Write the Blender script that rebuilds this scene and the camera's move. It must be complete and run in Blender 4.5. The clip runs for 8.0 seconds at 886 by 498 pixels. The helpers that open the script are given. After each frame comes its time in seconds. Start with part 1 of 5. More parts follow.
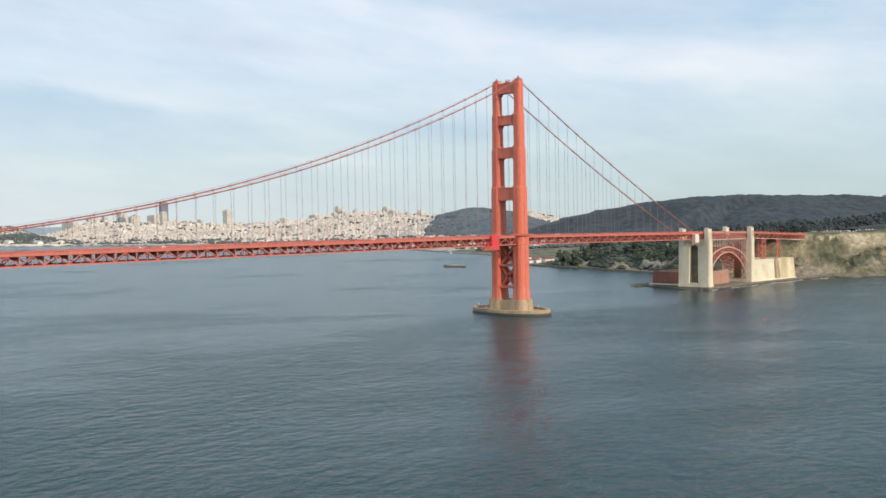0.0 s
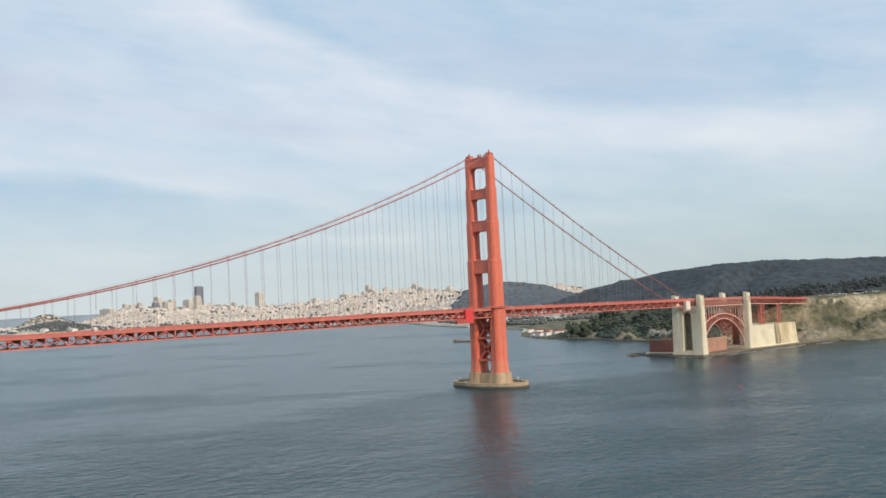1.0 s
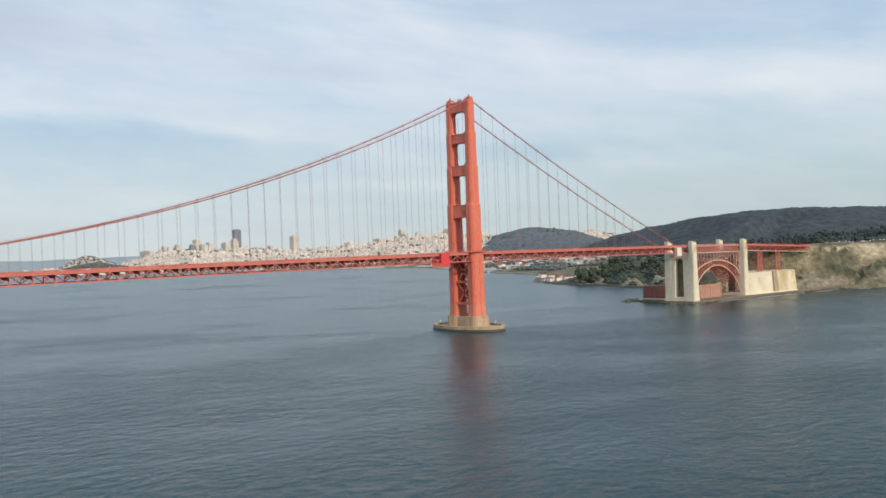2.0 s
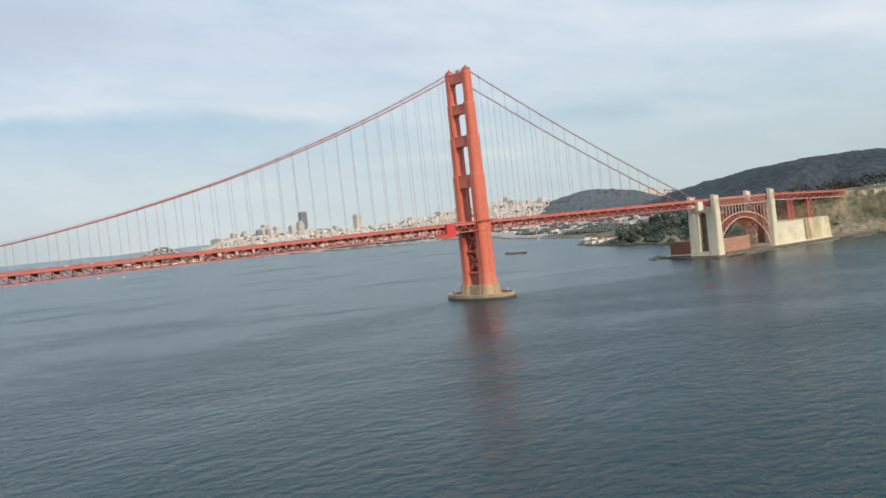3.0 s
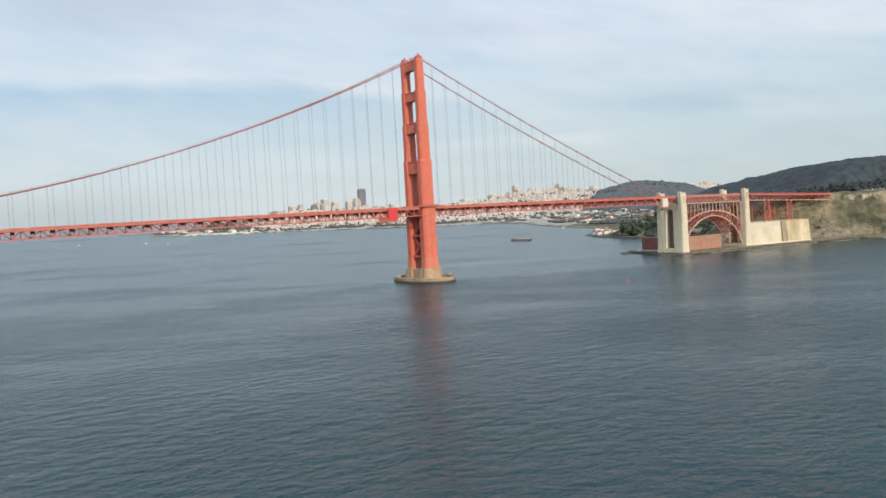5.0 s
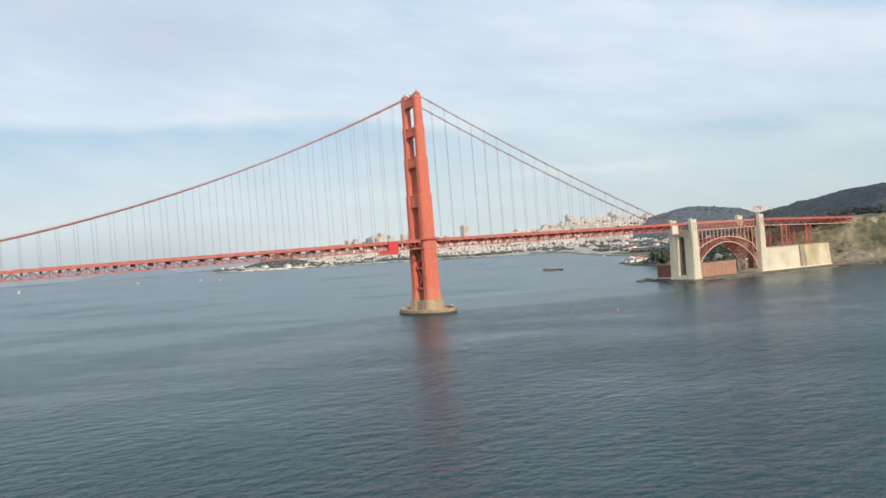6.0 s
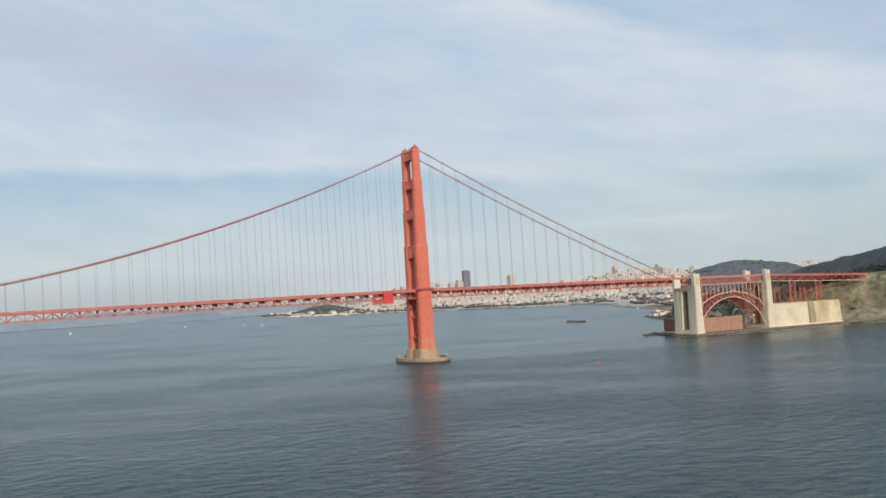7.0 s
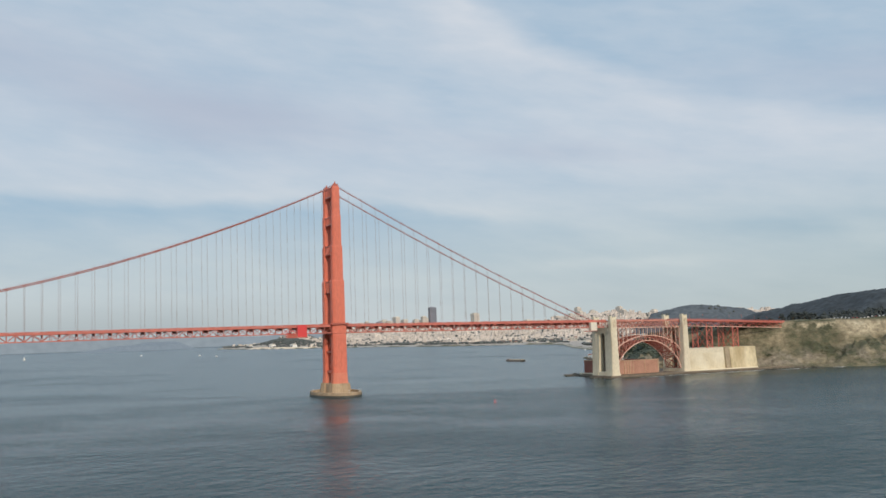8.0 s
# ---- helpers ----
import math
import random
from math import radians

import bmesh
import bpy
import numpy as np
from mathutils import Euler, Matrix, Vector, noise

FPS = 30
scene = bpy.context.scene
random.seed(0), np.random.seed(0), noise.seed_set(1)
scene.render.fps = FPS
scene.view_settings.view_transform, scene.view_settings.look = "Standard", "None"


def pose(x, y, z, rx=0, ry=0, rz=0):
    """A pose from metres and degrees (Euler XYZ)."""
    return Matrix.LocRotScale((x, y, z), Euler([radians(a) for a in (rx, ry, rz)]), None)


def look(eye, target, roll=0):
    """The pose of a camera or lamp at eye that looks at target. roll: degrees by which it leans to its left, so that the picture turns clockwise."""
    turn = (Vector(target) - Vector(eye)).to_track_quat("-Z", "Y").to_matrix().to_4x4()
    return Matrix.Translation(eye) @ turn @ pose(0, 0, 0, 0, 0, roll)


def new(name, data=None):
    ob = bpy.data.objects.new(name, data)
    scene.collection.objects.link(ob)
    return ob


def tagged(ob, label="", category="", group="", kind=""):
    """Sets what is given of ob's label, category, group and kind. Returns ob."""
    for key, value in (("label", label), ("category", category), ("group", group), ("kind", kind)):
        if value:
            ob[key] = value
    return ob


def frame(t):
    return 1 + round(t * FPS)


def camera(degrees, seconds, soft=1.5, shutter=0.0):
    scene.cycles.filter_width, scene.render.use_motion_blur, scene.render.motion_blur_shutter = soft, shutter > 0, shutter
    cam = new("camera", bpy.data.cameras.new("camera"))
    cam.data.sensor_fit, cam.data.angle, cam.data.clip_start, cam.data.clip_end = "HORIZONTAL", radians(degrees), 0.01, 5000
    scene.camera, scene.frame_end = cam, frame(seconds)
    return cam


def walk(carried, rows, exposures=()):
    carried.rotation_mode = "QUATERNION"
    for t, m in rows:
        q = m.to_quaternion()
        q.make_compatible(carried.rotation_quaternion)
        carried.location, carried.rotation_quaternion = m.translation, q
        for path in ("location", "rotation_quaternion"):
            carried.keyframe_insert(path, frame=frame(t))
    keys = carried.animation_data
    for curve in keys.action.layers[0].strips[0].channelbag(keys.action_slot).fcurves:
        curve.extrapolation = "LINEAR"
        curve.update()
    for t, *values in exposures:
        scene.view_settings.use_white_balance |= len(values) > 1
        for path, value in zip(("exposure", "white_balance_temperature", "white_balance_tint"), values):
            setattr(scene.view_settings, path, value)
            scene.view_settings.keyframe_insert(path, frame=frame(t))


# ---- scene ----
# True metres times S: the real flight covers about 515 m in 8 s; the whole place is kept in one proportion.
# x runs south along the bridge, y east, z up; the origin is the middle of the south tower at the waterline.
S = 0.55
cam = camera(50.49, 8.0, soft=1.58)
ROWS = [
    (0.0, -696.09, -598.08, 91.62, -45.28, -1.77, 1.03),
    (0.2, -687.89, -607.33, 90.88, -45.27, -0.86, 1.50),
    (0.3, -683.79, -611.96, 90.51, -44.90, -0.30, 2.26),
    (0.5, -675.58, -621.22, 89.77, -44.39, 0.12, 2.73),
    (0.7, -667.36, -630.50, 89.02, -43.87, 0.63, 3.12),
    (0.8, -663.25, -635.14, 88.65, -43.76, 1.02, 2.97),
    (1.0, -655.02, -644.44, 87.91, -42.84, 2.95, 2.81),
    (1.2, -646.78, -653.77, 87.16, -41.70, 3.26, 2.17),
    (1.3, -642.66, -658.43, 86.79, -41.33, 3.23, 1.89),
    (1.5, -634.39, -667.77, 86.03, -40.65, 2.75, 1.14),
    (1.7, -626.10, -677.13, 85.28, -40.01, 1.59, 1.39),
    (1.8, -621.94, -681.81, 84.90, -40.13, 1.08, 1.57),
    (2.0, -613.60, -691.18, 84.14, -40.25, -0.28, 2.31),
    (2.2, -605.23, -700.54, 83.38, -39.47, -1.17, 3.49),
    (3.3, -557.10, -751.81, 79.12, -34.91, -1.30, 6.00),
    (3.5, -548.14, -760.97, 78.37, -34.56, -0.95, 5.37),
    (3.7, -539.17, -770.10, 77.63, -34.48, -1.73, 5.31),
    (3.8, -534.68, -774.67, 77.26, -34.66, -1.95, 5.38),
    (4.0, -525.69, -783.78, 76.52, -34.32, -2.49, 6.16),
    (4.2, -516.68, -792.89, 75.79, -34.25, -2.39, 5.79),
    (5.3, -466.00, -842.28, 72.05, -30.84, -2.60, 3.12),
    (5.5, -456.51, -851.27, 71.42, -30.41, -2.15, 3.77),
    (5.7, -446.99, -860.27, 70.80, -30.02, -1.64, 4.04),
    (5.8, -442.23, -864.77, 70.49, -29.41, -1.32, 4.10),
    (6.0, -432.69, -873.77, 69.87, -27.60, -0.33, 4.62),
    (6.2, -423.14, -882.79, 69.26, -26.08, 0.30, 4.30),
    (6.3, -418.36, -887.30, 68.96, -25.04, 1.00, 4.21),
    (6.5, -408.81, -896.34, 68.35, -23.86, 1.62, 4.44),
    (6.7, -399.25, -905.40, 67.75, -23.93, 1.96, 3.97),
    (6.8, -394.48, -909.93, 67.45, -23.96, 2.21, 3.97),
    (7.0, -384.92, -919.01, 66.85, -24.20, 2.89, 3.59),
    (7.2, -375.37, -928.10, 66.26, -24.84, 3.81, 2.24),
    (7.3, -370.59, -932.65, 65.96, -24.93, 4.22, 1.61),
    (7.5, -361.03, -941.76, 65.37, -25.17, 3.96, 1.71),
    (7.7, -351.48, -950.87, 64.78, -25.35, 3.47, 1.81),
    (7.8, -346.70, -955.43, 64.49, -25.57, 3.95, 1.91),
    (8.0, -337.14, -964.54, 63.90, -25.85, 5.03, 1.98),
]
walk(cam, [(t, pose(S * x, S * y, S * z, 90 + pitch, roll, yaw)) for t, x, y, z, yaw, pitch, roll in ROWS],
     exposures=[(0.0, 0.10), (0.5, 0.08), (1.0, -0.05), (1.5, -0.06), (2.0, -0.05), (3.5, -0.05), (4.0, -0.02), (5.5, 0.02), (6.0, 0.06), (6.5, -0.06), (7.0, -0.18), (7.5, -0.29), (8.0, -0.3)])

# ---- sky, sun and exposure ----
SUN = Vector((-0.15, -0.86, 0.46)).normalized()
scene.view_settings.exposure = 0.0
sun_data = bpy.data.lights.new("sun", "SUN")
sun_data.energy, sun_data.angle, sun_data.color = 2.9, radians(1.0), (1.0, 0.86, 0.70)
sun = new("sun", sun_data)
sun.matrix_world = look(SUN * 3000, (0, 0, 0))
world = bpy.data.worlds.new("world")
scene.world = world
world.use_nodes = True
wn, wl = world.node_tree.nodes, world.node_tree.links
wn.clear()


sky = wn.new("ShaderNodeTexSky")
sky.sky_type, sky.sun_disc = "NISHITA", False
sky.sun_elevation = math.asin(SUN.z)
sky.sun_rotation = math.atan2(SUN.x, SUN.y)
sky.air_density, sky.dust_density, sky.ozone_density = 1.0, 0.8, 1.2
# thin sheets of high cloud, laid out by heading (degrees from +y towards +x) and height over the horizon
tc = wn.new("ShaderNodeTexCoord")
sep = wn.new("ShaderNodeSeparateXYZ")
wl.new(tc.outputs["Generated"], sep.inputs[0])


def wmath(op, a, b=None):
    n = wn.new("ShaderNodeMath")
    n.operation = op
    for i, v in enumerate((a, b)):
        if v is None:
            continue
        if isinstance(v, (int, float)):
            n.inputs[i].default_value = v
        else:
            wl.new(v, n.inputs[i])
    return n.outputs[0]


def add(*terms):
    total = terms[0]
    for term in terms[1:]:
        total = wmath("ADD", total, term)
    return total


def times(a, b):
    return wmath("MULTIPLY", a, b)


def ease(value, low, high):
    """0 at low, 1 at high, smooth between."""
    n = wn.new("ShaderNodeMapRange")
    n.interpolation_type = "SMOOTHSTEP"
    n.inputs["From Min"].default_value, n.inputs["From Max"].default_value = low, high
    wl.new(value, n.inputs[0])
    return n.outputs[0]


heading = times(wmath("ARCTAN2", sep.outputs[0], sep.outputs[1]), 57.2958)
height = times(wmath("ARCSINE", wmath("MAXIMUM", sep.outputs[2], 0.0)), 57.2958)


def cloud_noise(across, up, lean, seed, detail, rough=0.5):
    """Noise from -0.5 to 0.5 whose cells are so many degrees wide and high; lean tips the streaks."""
    comb = wn.new("ShaderNodeCombineXYZ")
    wl.new(times(heading, 1 / across), comb.inputs[0])
    wl.new(times(add(height, times(heading, lean)), 1 / up), comb.inputs[1])
    comb.inputs[2].default_value = seed
    nz = wn.new("ShaderNodeTexNoise")
    nz.inputs["Scale"].default_value, nz.inputs["Detail"].default_value, nz.inputs["Roughness"].default_value = 1.0, detail, rough
    wl.new(comb.outputs[0], nz.inputs["Vector"])
    return wmath("SUBTRACT", nz.outputs[0], 0.5)


h = add(heading, times(cloud_noise(9.0, 4.0, 0.1, 2.3, 3), 7.0))
e = add(height, times(cloud_noise(11.0, 3.5, 0.15, 7.9, 5, 0.55), 2.4))


def blob(h0, e0, wide, tall, lean=0.0):
    """A soft patch round a heading and a height; lean: degrees up for each degree of heading."""
    u = times(wmath("SUBTRACT", h, h0), 1 / wide)
    v = times(wmath("SUBTRACT", wmath("SUBTRACT", e, e0), times(wmath("SUBTRACT", h, h0), lean)), 1 / tall)
    return wmath("EXPONENT", times(add(times(u, u), times(v, v)), -1.0))


# the great sheet: its upper edge falls from the north-east to the south
edge = add(times(wmath("EXPONENT", times(wmath("SUBTRACT", wmath("MAXIMUM", h, 14.0), 30.0), -1 / 15.0)), 9.7), 9.0)
under = wmath("SUBTRACT", edge, e)
sheet = ease(under, -1.0, 1.1)
rim = times(sheet, wmath("EXPONENT", times(under, -0.32)))
# the lower sheet ends in a straight rim over a strip of open blue
low_rim = wmath("SUBTRACT", 8.3, times(wmath("MAXIMUM", wmath("SUBTRACT", h, 18.0), 0.0), 0.13))
over = wmath("SUBTRACT", e, low_rim)
north = wmath("SUBTRACT", 1.0, ease(h, 24.0, 40.0))
lit_rim = times(times(ease(over, -0.8, 0.45), wmath("EXPONENT", times(wmath("MAXIMUM", over, 0.0), -0.8))), north)
gap = times(times(wmath("SUBTRACT", 1.0, ease(over, -0.8, 0.45)), wmath("EXPONENT", times(wmath("MINIMUM", over, 0.0), 0.42))), north)
cloud = add(0.38, times(sheet, 0.15), times(rim, 0.34), times(lit_rim, 0.20), times(gap, -0.46))
for h0, e0, wide, tall, lean, amount in ((62, 8.0, 6.0, 1.2, -0.05, 0.22), (37, 3.5, 4.5, 0.35, 0.0, 0.22), (53, 4.4, 7.0, 0.6, -0.12, 0.16), (47.5, 5.5, 4.0, 0.7, -0.05, -0.24),
                                         (41, 5.8, 6.0, 0.7, -0.12, -0.16), (58, 7.3, 5.0, 0.7, -0.1, -0.14), (30, 10.0, 9.0, 1.4, -0.1, 0.12), (36, 8.5, 7.0, 0.9, -0.15, -0.14), (24, 3.0, 9.0, 0.8, 0.0, 0.10), (38, 6.0, 8.0, 3.0, 0.0, 0.09)):
    cloud = add(cloud, times(blob(h0, e0, wide, tall, lean), amount))
cloud = add(cloud, times(cloud_noise(7.0, 2.2, 0.16, 0.4, 6, 0.55), 0.62), times(cloud_noise(2.6, 0.55, 0.10, 4.1, 4), 0.16))
# far from this view the sheets thin out to an even veil
even = ease(wmath("ABSOLUTE", wmath("SUBTRACT", heading, 35.0)), 60.0, 110.0)
even = wmath("MAXIMUM", even, ease(height, 24.0, 40.0))
cloud = add(times(cloud, wmath("SUBTRACT", 1.0, even)), times(even, 0.46))
cloud = wmath("MINIMUM", wmath("MAXIMUM", cloud, 0.04), 1.0)
# thicker grey-violet stretches inside the sheet
thick = wmath("MINIMUM", add(times(blob(12, 13.4, 9.0, 1.9, -0.12), 0.75), times(blob(-2, 16.5, 9.0, 2.0), 0.45), times(blob(33, 10.9, 6.0, 0.8, -0.12), 0.35), times(blob(52, 13.5, 9.0, 1.6, -0.1), 0.40)), 0.8)


def wmix(factor, a, b):
    n = wn.new("ShaderNodeMix")
    n.data_type = "RGBA"
    for key, v in (("Factor", factor), ("A", a), ("B", b)):
        if isinstance(v, float):
            n.inputs[key].default_value = v
        elif isinstance(v, tuple):
            n.inputs[key].default_value = (*v, 1)
        else:
            wl.new(v, n.inputs[key])
    return n.outputs["Result"]


# clear air between the sheets, paler towards the horizon
veil = wmath("POWER", wmath("SUBTRACT", 1.0, wmath("MINIMUM", wmath("MULTIPLY", wmath("MAXIMUM", sep.outputs[2], 0.0), 4.0), 1.0)), 2.2)
clear = wmix(0.85, sky.outputs[0], (3.4, 5.65, 7.75))
# the haze near the horizon is brighter to the east than to the south
southward = wmath("MINIMUM", wmath("MAXIMUM", wmath("MULTIPLY", wmath("SUBTRACT", sep.outputs[0], 0.35), 1.8), 0.0), 1.0)
clear = wmix(veil, clear, wmix(southward, (6.0, 6.6, 6.85), (4.2, 5.2, 5.1)))
cloud = wmath("MULTIPLY", cloud, wmath("SUBTRACT", 1.0, wmath("MULTIPLY", wmath("MULTIPLY", southward, veil), 0.55)))
# low cloud is greener with haze, high cloud whiter
vapour = wmix(ease(height, 3.0, 11.0), (7.75, 8.4, 8.45), (8.25, 8.65, 9.3))
mixw = wmix(thick, wmix(cloud, clear, vapour), (5.4, 6.05, 7.45))
# dull haze lies low over the bay to the north-east
murk = times(times(wmath("SUBTRACT", 1.0, ease(height, 0.5, 3.0)), wmath("SUBTRACT", 1.0, ease(heading, 9.0, 22.0))), 0.62)
mixw = wmix(murk, mixw, (4.45, 5.15, 5.45))
bg = wn.new("ShaderNodeBackground")
bg.inputs["Strength"].default_value = 0.10
wl.new(mixw, bg.inputs["Color"])
wout = wn.new("ShaderNodeOutputWorld")
wl.new(bg.outputs[0], wout.inputs[0])


# ---- materials ----
def material(name, base, rough=0.6, metal=0.0, second=None, scale=1.0, amount=0.5, fine=0.25, fine_scale=None, bump=0.0, bump_scale=None, streak=1.0, island=0.0, obj=0.0):
    """Paint with blotches (base to second) and a finer grain; scale is in noise cells per true metre. streak below 1 draws the blotches out along z."""
    m = bpy.data.materials.new(name)
    m.use_nodes = True
    nt, ln = m.node_tree.nodes, m.node_tree.links
    bs = nt["Principled BSDF"]
    bs.inputs["Roughness"].default_value, bs.inputs["Metallic"].default_value = rough, metal
    geo = nt.new("ShaderNodeNewGeometry")
    mp = nt.new("ShaderNodeMapping")
    mp.inputs["Scale"].default_value = (1 / S, 1 / S, streak / S)
    ln.new(geo.outputs["Position"], mp.inputs[0])

    def noise_of(sc, detail):
        n = nt.new("ShaderNodeTexNoise")
        n.inputs["Scale"].default_value, n.inputs["Detail"].default_value = sc, detail
        ln.new(mp.outputs[0], n.inputs["Vector"])
        return n.outputs[0]

    big, small = noise_of(scale, 4), noise_of(fine_scale or scale * 9, 3)
    ramp = nt.new("ShaderNodeMapRange")
    ramp.inputs["From Min"].default_value, ramp.inputs["From Max"].default_value = 0.35, 0.68
    ramp.inputs["To Max"].default_value = amount
    ln.new(big, ramp.inputs[0])
    mix = nt.new("ShaderNodeMix")
    mix.data_type = "RGBA"
    mix.inputs["A"].default_value = (*base, 1)
    mix.inputs["B"].default_value = (*(second or [c * 0.6 for c in base]), 1)
    ln.new(ramp.outputs[0], mix.inputs["Factor"])
    val = nt.new("ShaderNodeMapRange")
    val.inputs["From Min"].default_value, val.inputs["From Max"].default_value = 0.3, 0.7
    val.inputs["To Min"].default_value, val.inputs["To Max"].default_value = 1 - fine, 1 + fine
    ln.new(small, val.inputs[0])
    factor = val.outputs[0]
    for k, source in ((island, "Random Per Island"), (obj, "Random")):
        if k:
            src = geo if source == "Random Per Island" else nt.new("ShaderNodeObjectInfo")
            r = nt.new("ShaderNodeMapRange")
            r.inputs["To Min"].default_value, r.inputs["To Max"].default_value = 1 - k, 1 + k
            ln.new(src.outputs[source], r.inputs[0])
            mu = nt.new("ShaderNodeMath")
            mu.operation = "MULTIPLY"
            ln.new(factor, mu.inputs[0]), ln.new(r.outputs[0], mu.inputs[1])
            factor = mu.outputs[0]
    hsv = nt.new("ShaderNodeHueSaturation")
    ln.new(mix.outputs["Result"], hsv.inputs["Color"])
    ln.new(factor, hsv.inputs["Value"])
    ln.new(hsv.outputs[0], bs.inputs["Base Color"])
    if bump:
        bp = nt.new("ShaderNodeBump")
        bp.inputs["Strength"].default_value, bp.inputs["Distance"].default_value = bump, 0.3
        ln.new(noise_of(bump_scale or scale * 4, 4), bp.inputs["Height"])
        ln.new(bp.outputs[0], bs.inputs["Normal"])
    return m


ORANGE = material("orange_paint", (0.73, 0.198, 0.124), 0.5, second=(0.65, 0.170, 0.108), scale=0.08, amount=0.6, fine=0.10, streak=0.3)
TRUSS_PAINT = material("truss_orange_paint", (0.62, 0.178, 0.132), 0.55, second=(0.52, 0.145, 0.108), scale=0.08, amount=0.7, fine=0.12)
# Paler, pinker orange for the arch span.
ARCH_PAINT = material("pale_arch_paint", (0.64, 0.27, 0.205), 0.6, second=(0.54, 0.20, 0.15), scale=0.12, amount=0.6, fine=0.10)
BASE_PAINT = material("fresh_pale_orange_primer", (0.70, 0.235, 0.15), 0.55, second=(0.64, 0.19, 0.12), scale=0.1, amount=0.6, fine=0.08)
SCRUB = material("coastal_scrub", (0.120, 0.122, 0.070), 0.95, second=(0.085, 0.092, 0.052), scale=0.03, amount=0.9, fine=0.25, fine_scale=0.3, island=0.15)
# Duller, darker orange for framing, bracing and small fittings.
ORANGE_DULL = material("dull_orange_paint", (0.48, 0.13, 0.088), 0.6, second=(0.39, 0.105, 0.075), scale=0.15, fine=0.12)
CABLE = material("faded_cable_paint", (0.40, 0.135, 0.115), 0.6, second=(0.32, 0.115, 0.10), scale=0.1, fine=0.1)
ROPE = material("grey_red_wire_rope", (0.29, 0.20, 0.185), 0.6, scale=0.2, fine=0.1)
RED_SHEET = material("red_sheeting", (0.72, 0.06, 0.06), 0.5, scale=0.2, amount=0.2, fine=0.08)
# Far hills: distance haze is put into the pale blue-grey base colour.
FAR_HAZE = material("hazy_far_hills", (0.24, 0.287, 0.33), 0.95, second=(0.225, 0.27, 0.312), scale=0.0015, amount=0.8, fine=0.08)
CREAM_SHEET = material("cream_sheeting", (0.78, 0.72, 0.60), 0.7, scale=0.3, amount=0.15, fine=0.05)
CONCRETE = material("pale_concrete", (0.78, 0.705, 0.54), 0.85, second=(0.65, 0.565, 0.41), scale=0.09, amount=0.7, fine=0.10, streak=0.35, bump=0.25)
PIER_CONCRETE = material("stained_concrete", (0.50, 0.375, 0.245), 0.85, second=(0.34, 0.245, 0.155), scale=0.12, amount=0.8, fine=0.15, streak=0.25, bump=0.3)
WALL_CONCRETE = material("cream_concrete", (0.80, 0.73, 0.57), 0.85, second=(0.64, 0.545, 0.37), scale=0.07, amount=1.0, fine=0.06, fine_scale=0.5, streak=0.6, bump=0.1)
WET_CONCRETE = material("wet_concrete", (0.10, 0.09, 0.07), 0.5, second=(0.05, 0.05, 0.045), scale=0.2, fine=0.2)
APRON = material("wet_earth_and_stone", (0.25, 0.20, 0.145), 0.9, second=(0.15, 0.12, 0.09), scale=0.12, amount=0.9, fine=0.25, bump=0.4)
BRICK_DARK = material("shadowed_opening", (0.07, 0.04, 0.035), 0.8, fine=0.05)
# Brick of the walls out of the sun: their shade is in the colour.
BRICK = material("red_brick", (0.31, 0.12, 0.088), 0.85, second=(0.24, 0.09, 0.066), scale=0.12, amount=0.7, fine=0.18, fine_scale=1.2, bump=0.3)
# Paler copy for the west wall: sunlight is put into the colour.
BRICK_SUNLIT = material("sunlit_brick", (0.47, 0.265, 0.19), 0.85, second=(0.38, 0.19, 0.13), scale=0.15, amount=0.7, fine=0.15, fine_scale=1.2, bump=0.3)
BRICK_PALE = material("pale_brick_trim", (0.55, 0.36, 0.24), 0.85, scale=0.2, fine=0.1)
GLASS_DARK = material("dark_opening", (0.02, 0.02, 0.022), 0.3, fine=0.05)
ASPHALT = material("asphalt", (0.06, 0.06, 0.06), 0.9, scale=0.2, fine=0.1)
PLASTER = material("cream_plaster", (0.60, 0.55, 0.47), 0.8, second=(0.52, 0.47, 0.40), scale=0.05, amount=0.6, fine=0.08)
WHITE = material("white_paint", (0.80, 0.78, 0.74), 0.6, scale=0.3, amount=0.2, fine=0.06)
STEEL = material("grey_steel", (0.20, 0.20, 0.19), 0.5, metal=0.4, scale=0.3, fine=0.1)
ROCK = material("shore_rock", (0.16, 0.14, 0.11), 0.9, second=(0.08, 0.07, 0.055), scale=0.2, amount=0.8, fine=0.3, bump=0.6, island=0.3)
TREE = material("tree_leaves", (0.085, 0.102, 0.066), 0.9, second=(0.055, 0.070, 0.050), scale=0.03, amount=0.8, fine=0.2, fine_scale=0.4, island=0.2)
# The blue in the far woods is haze, put into their base colour.
WOODS = material("far_woods", (0.047, 0.060, 0.071), 1.0, second=(0.028, 0.038, 0.047), scale=0.005, amount=0.9, fine=0.38, fine_scale=0.05)
# Middle-hill woods are lighter and bluer: haze put into the colour.
WOODS_HAZY = material("hazy_hill_woods", (0.106, 0.124, 0.140), 1.0, second=(0.078, 0.094, 0.109), scale=0.005, amount=0.9, fine=0.3, fine_scale=0.05)
# City trees are a lighter copy of the woods, with haze in the colour.
CITY_TREES = material("city_trees", (0.112, 0.124, 0.118), 0.95, second=(0.085, 0.098, 0.096), scale=0.01, amount=0.8, fine=0.1, fine_scale=0.1, island=0.12)
DARK_BAND = material("dark_window_bands", (0.17, 0.18, 0.21), 0.4, scale=0.02, fine=0.1)
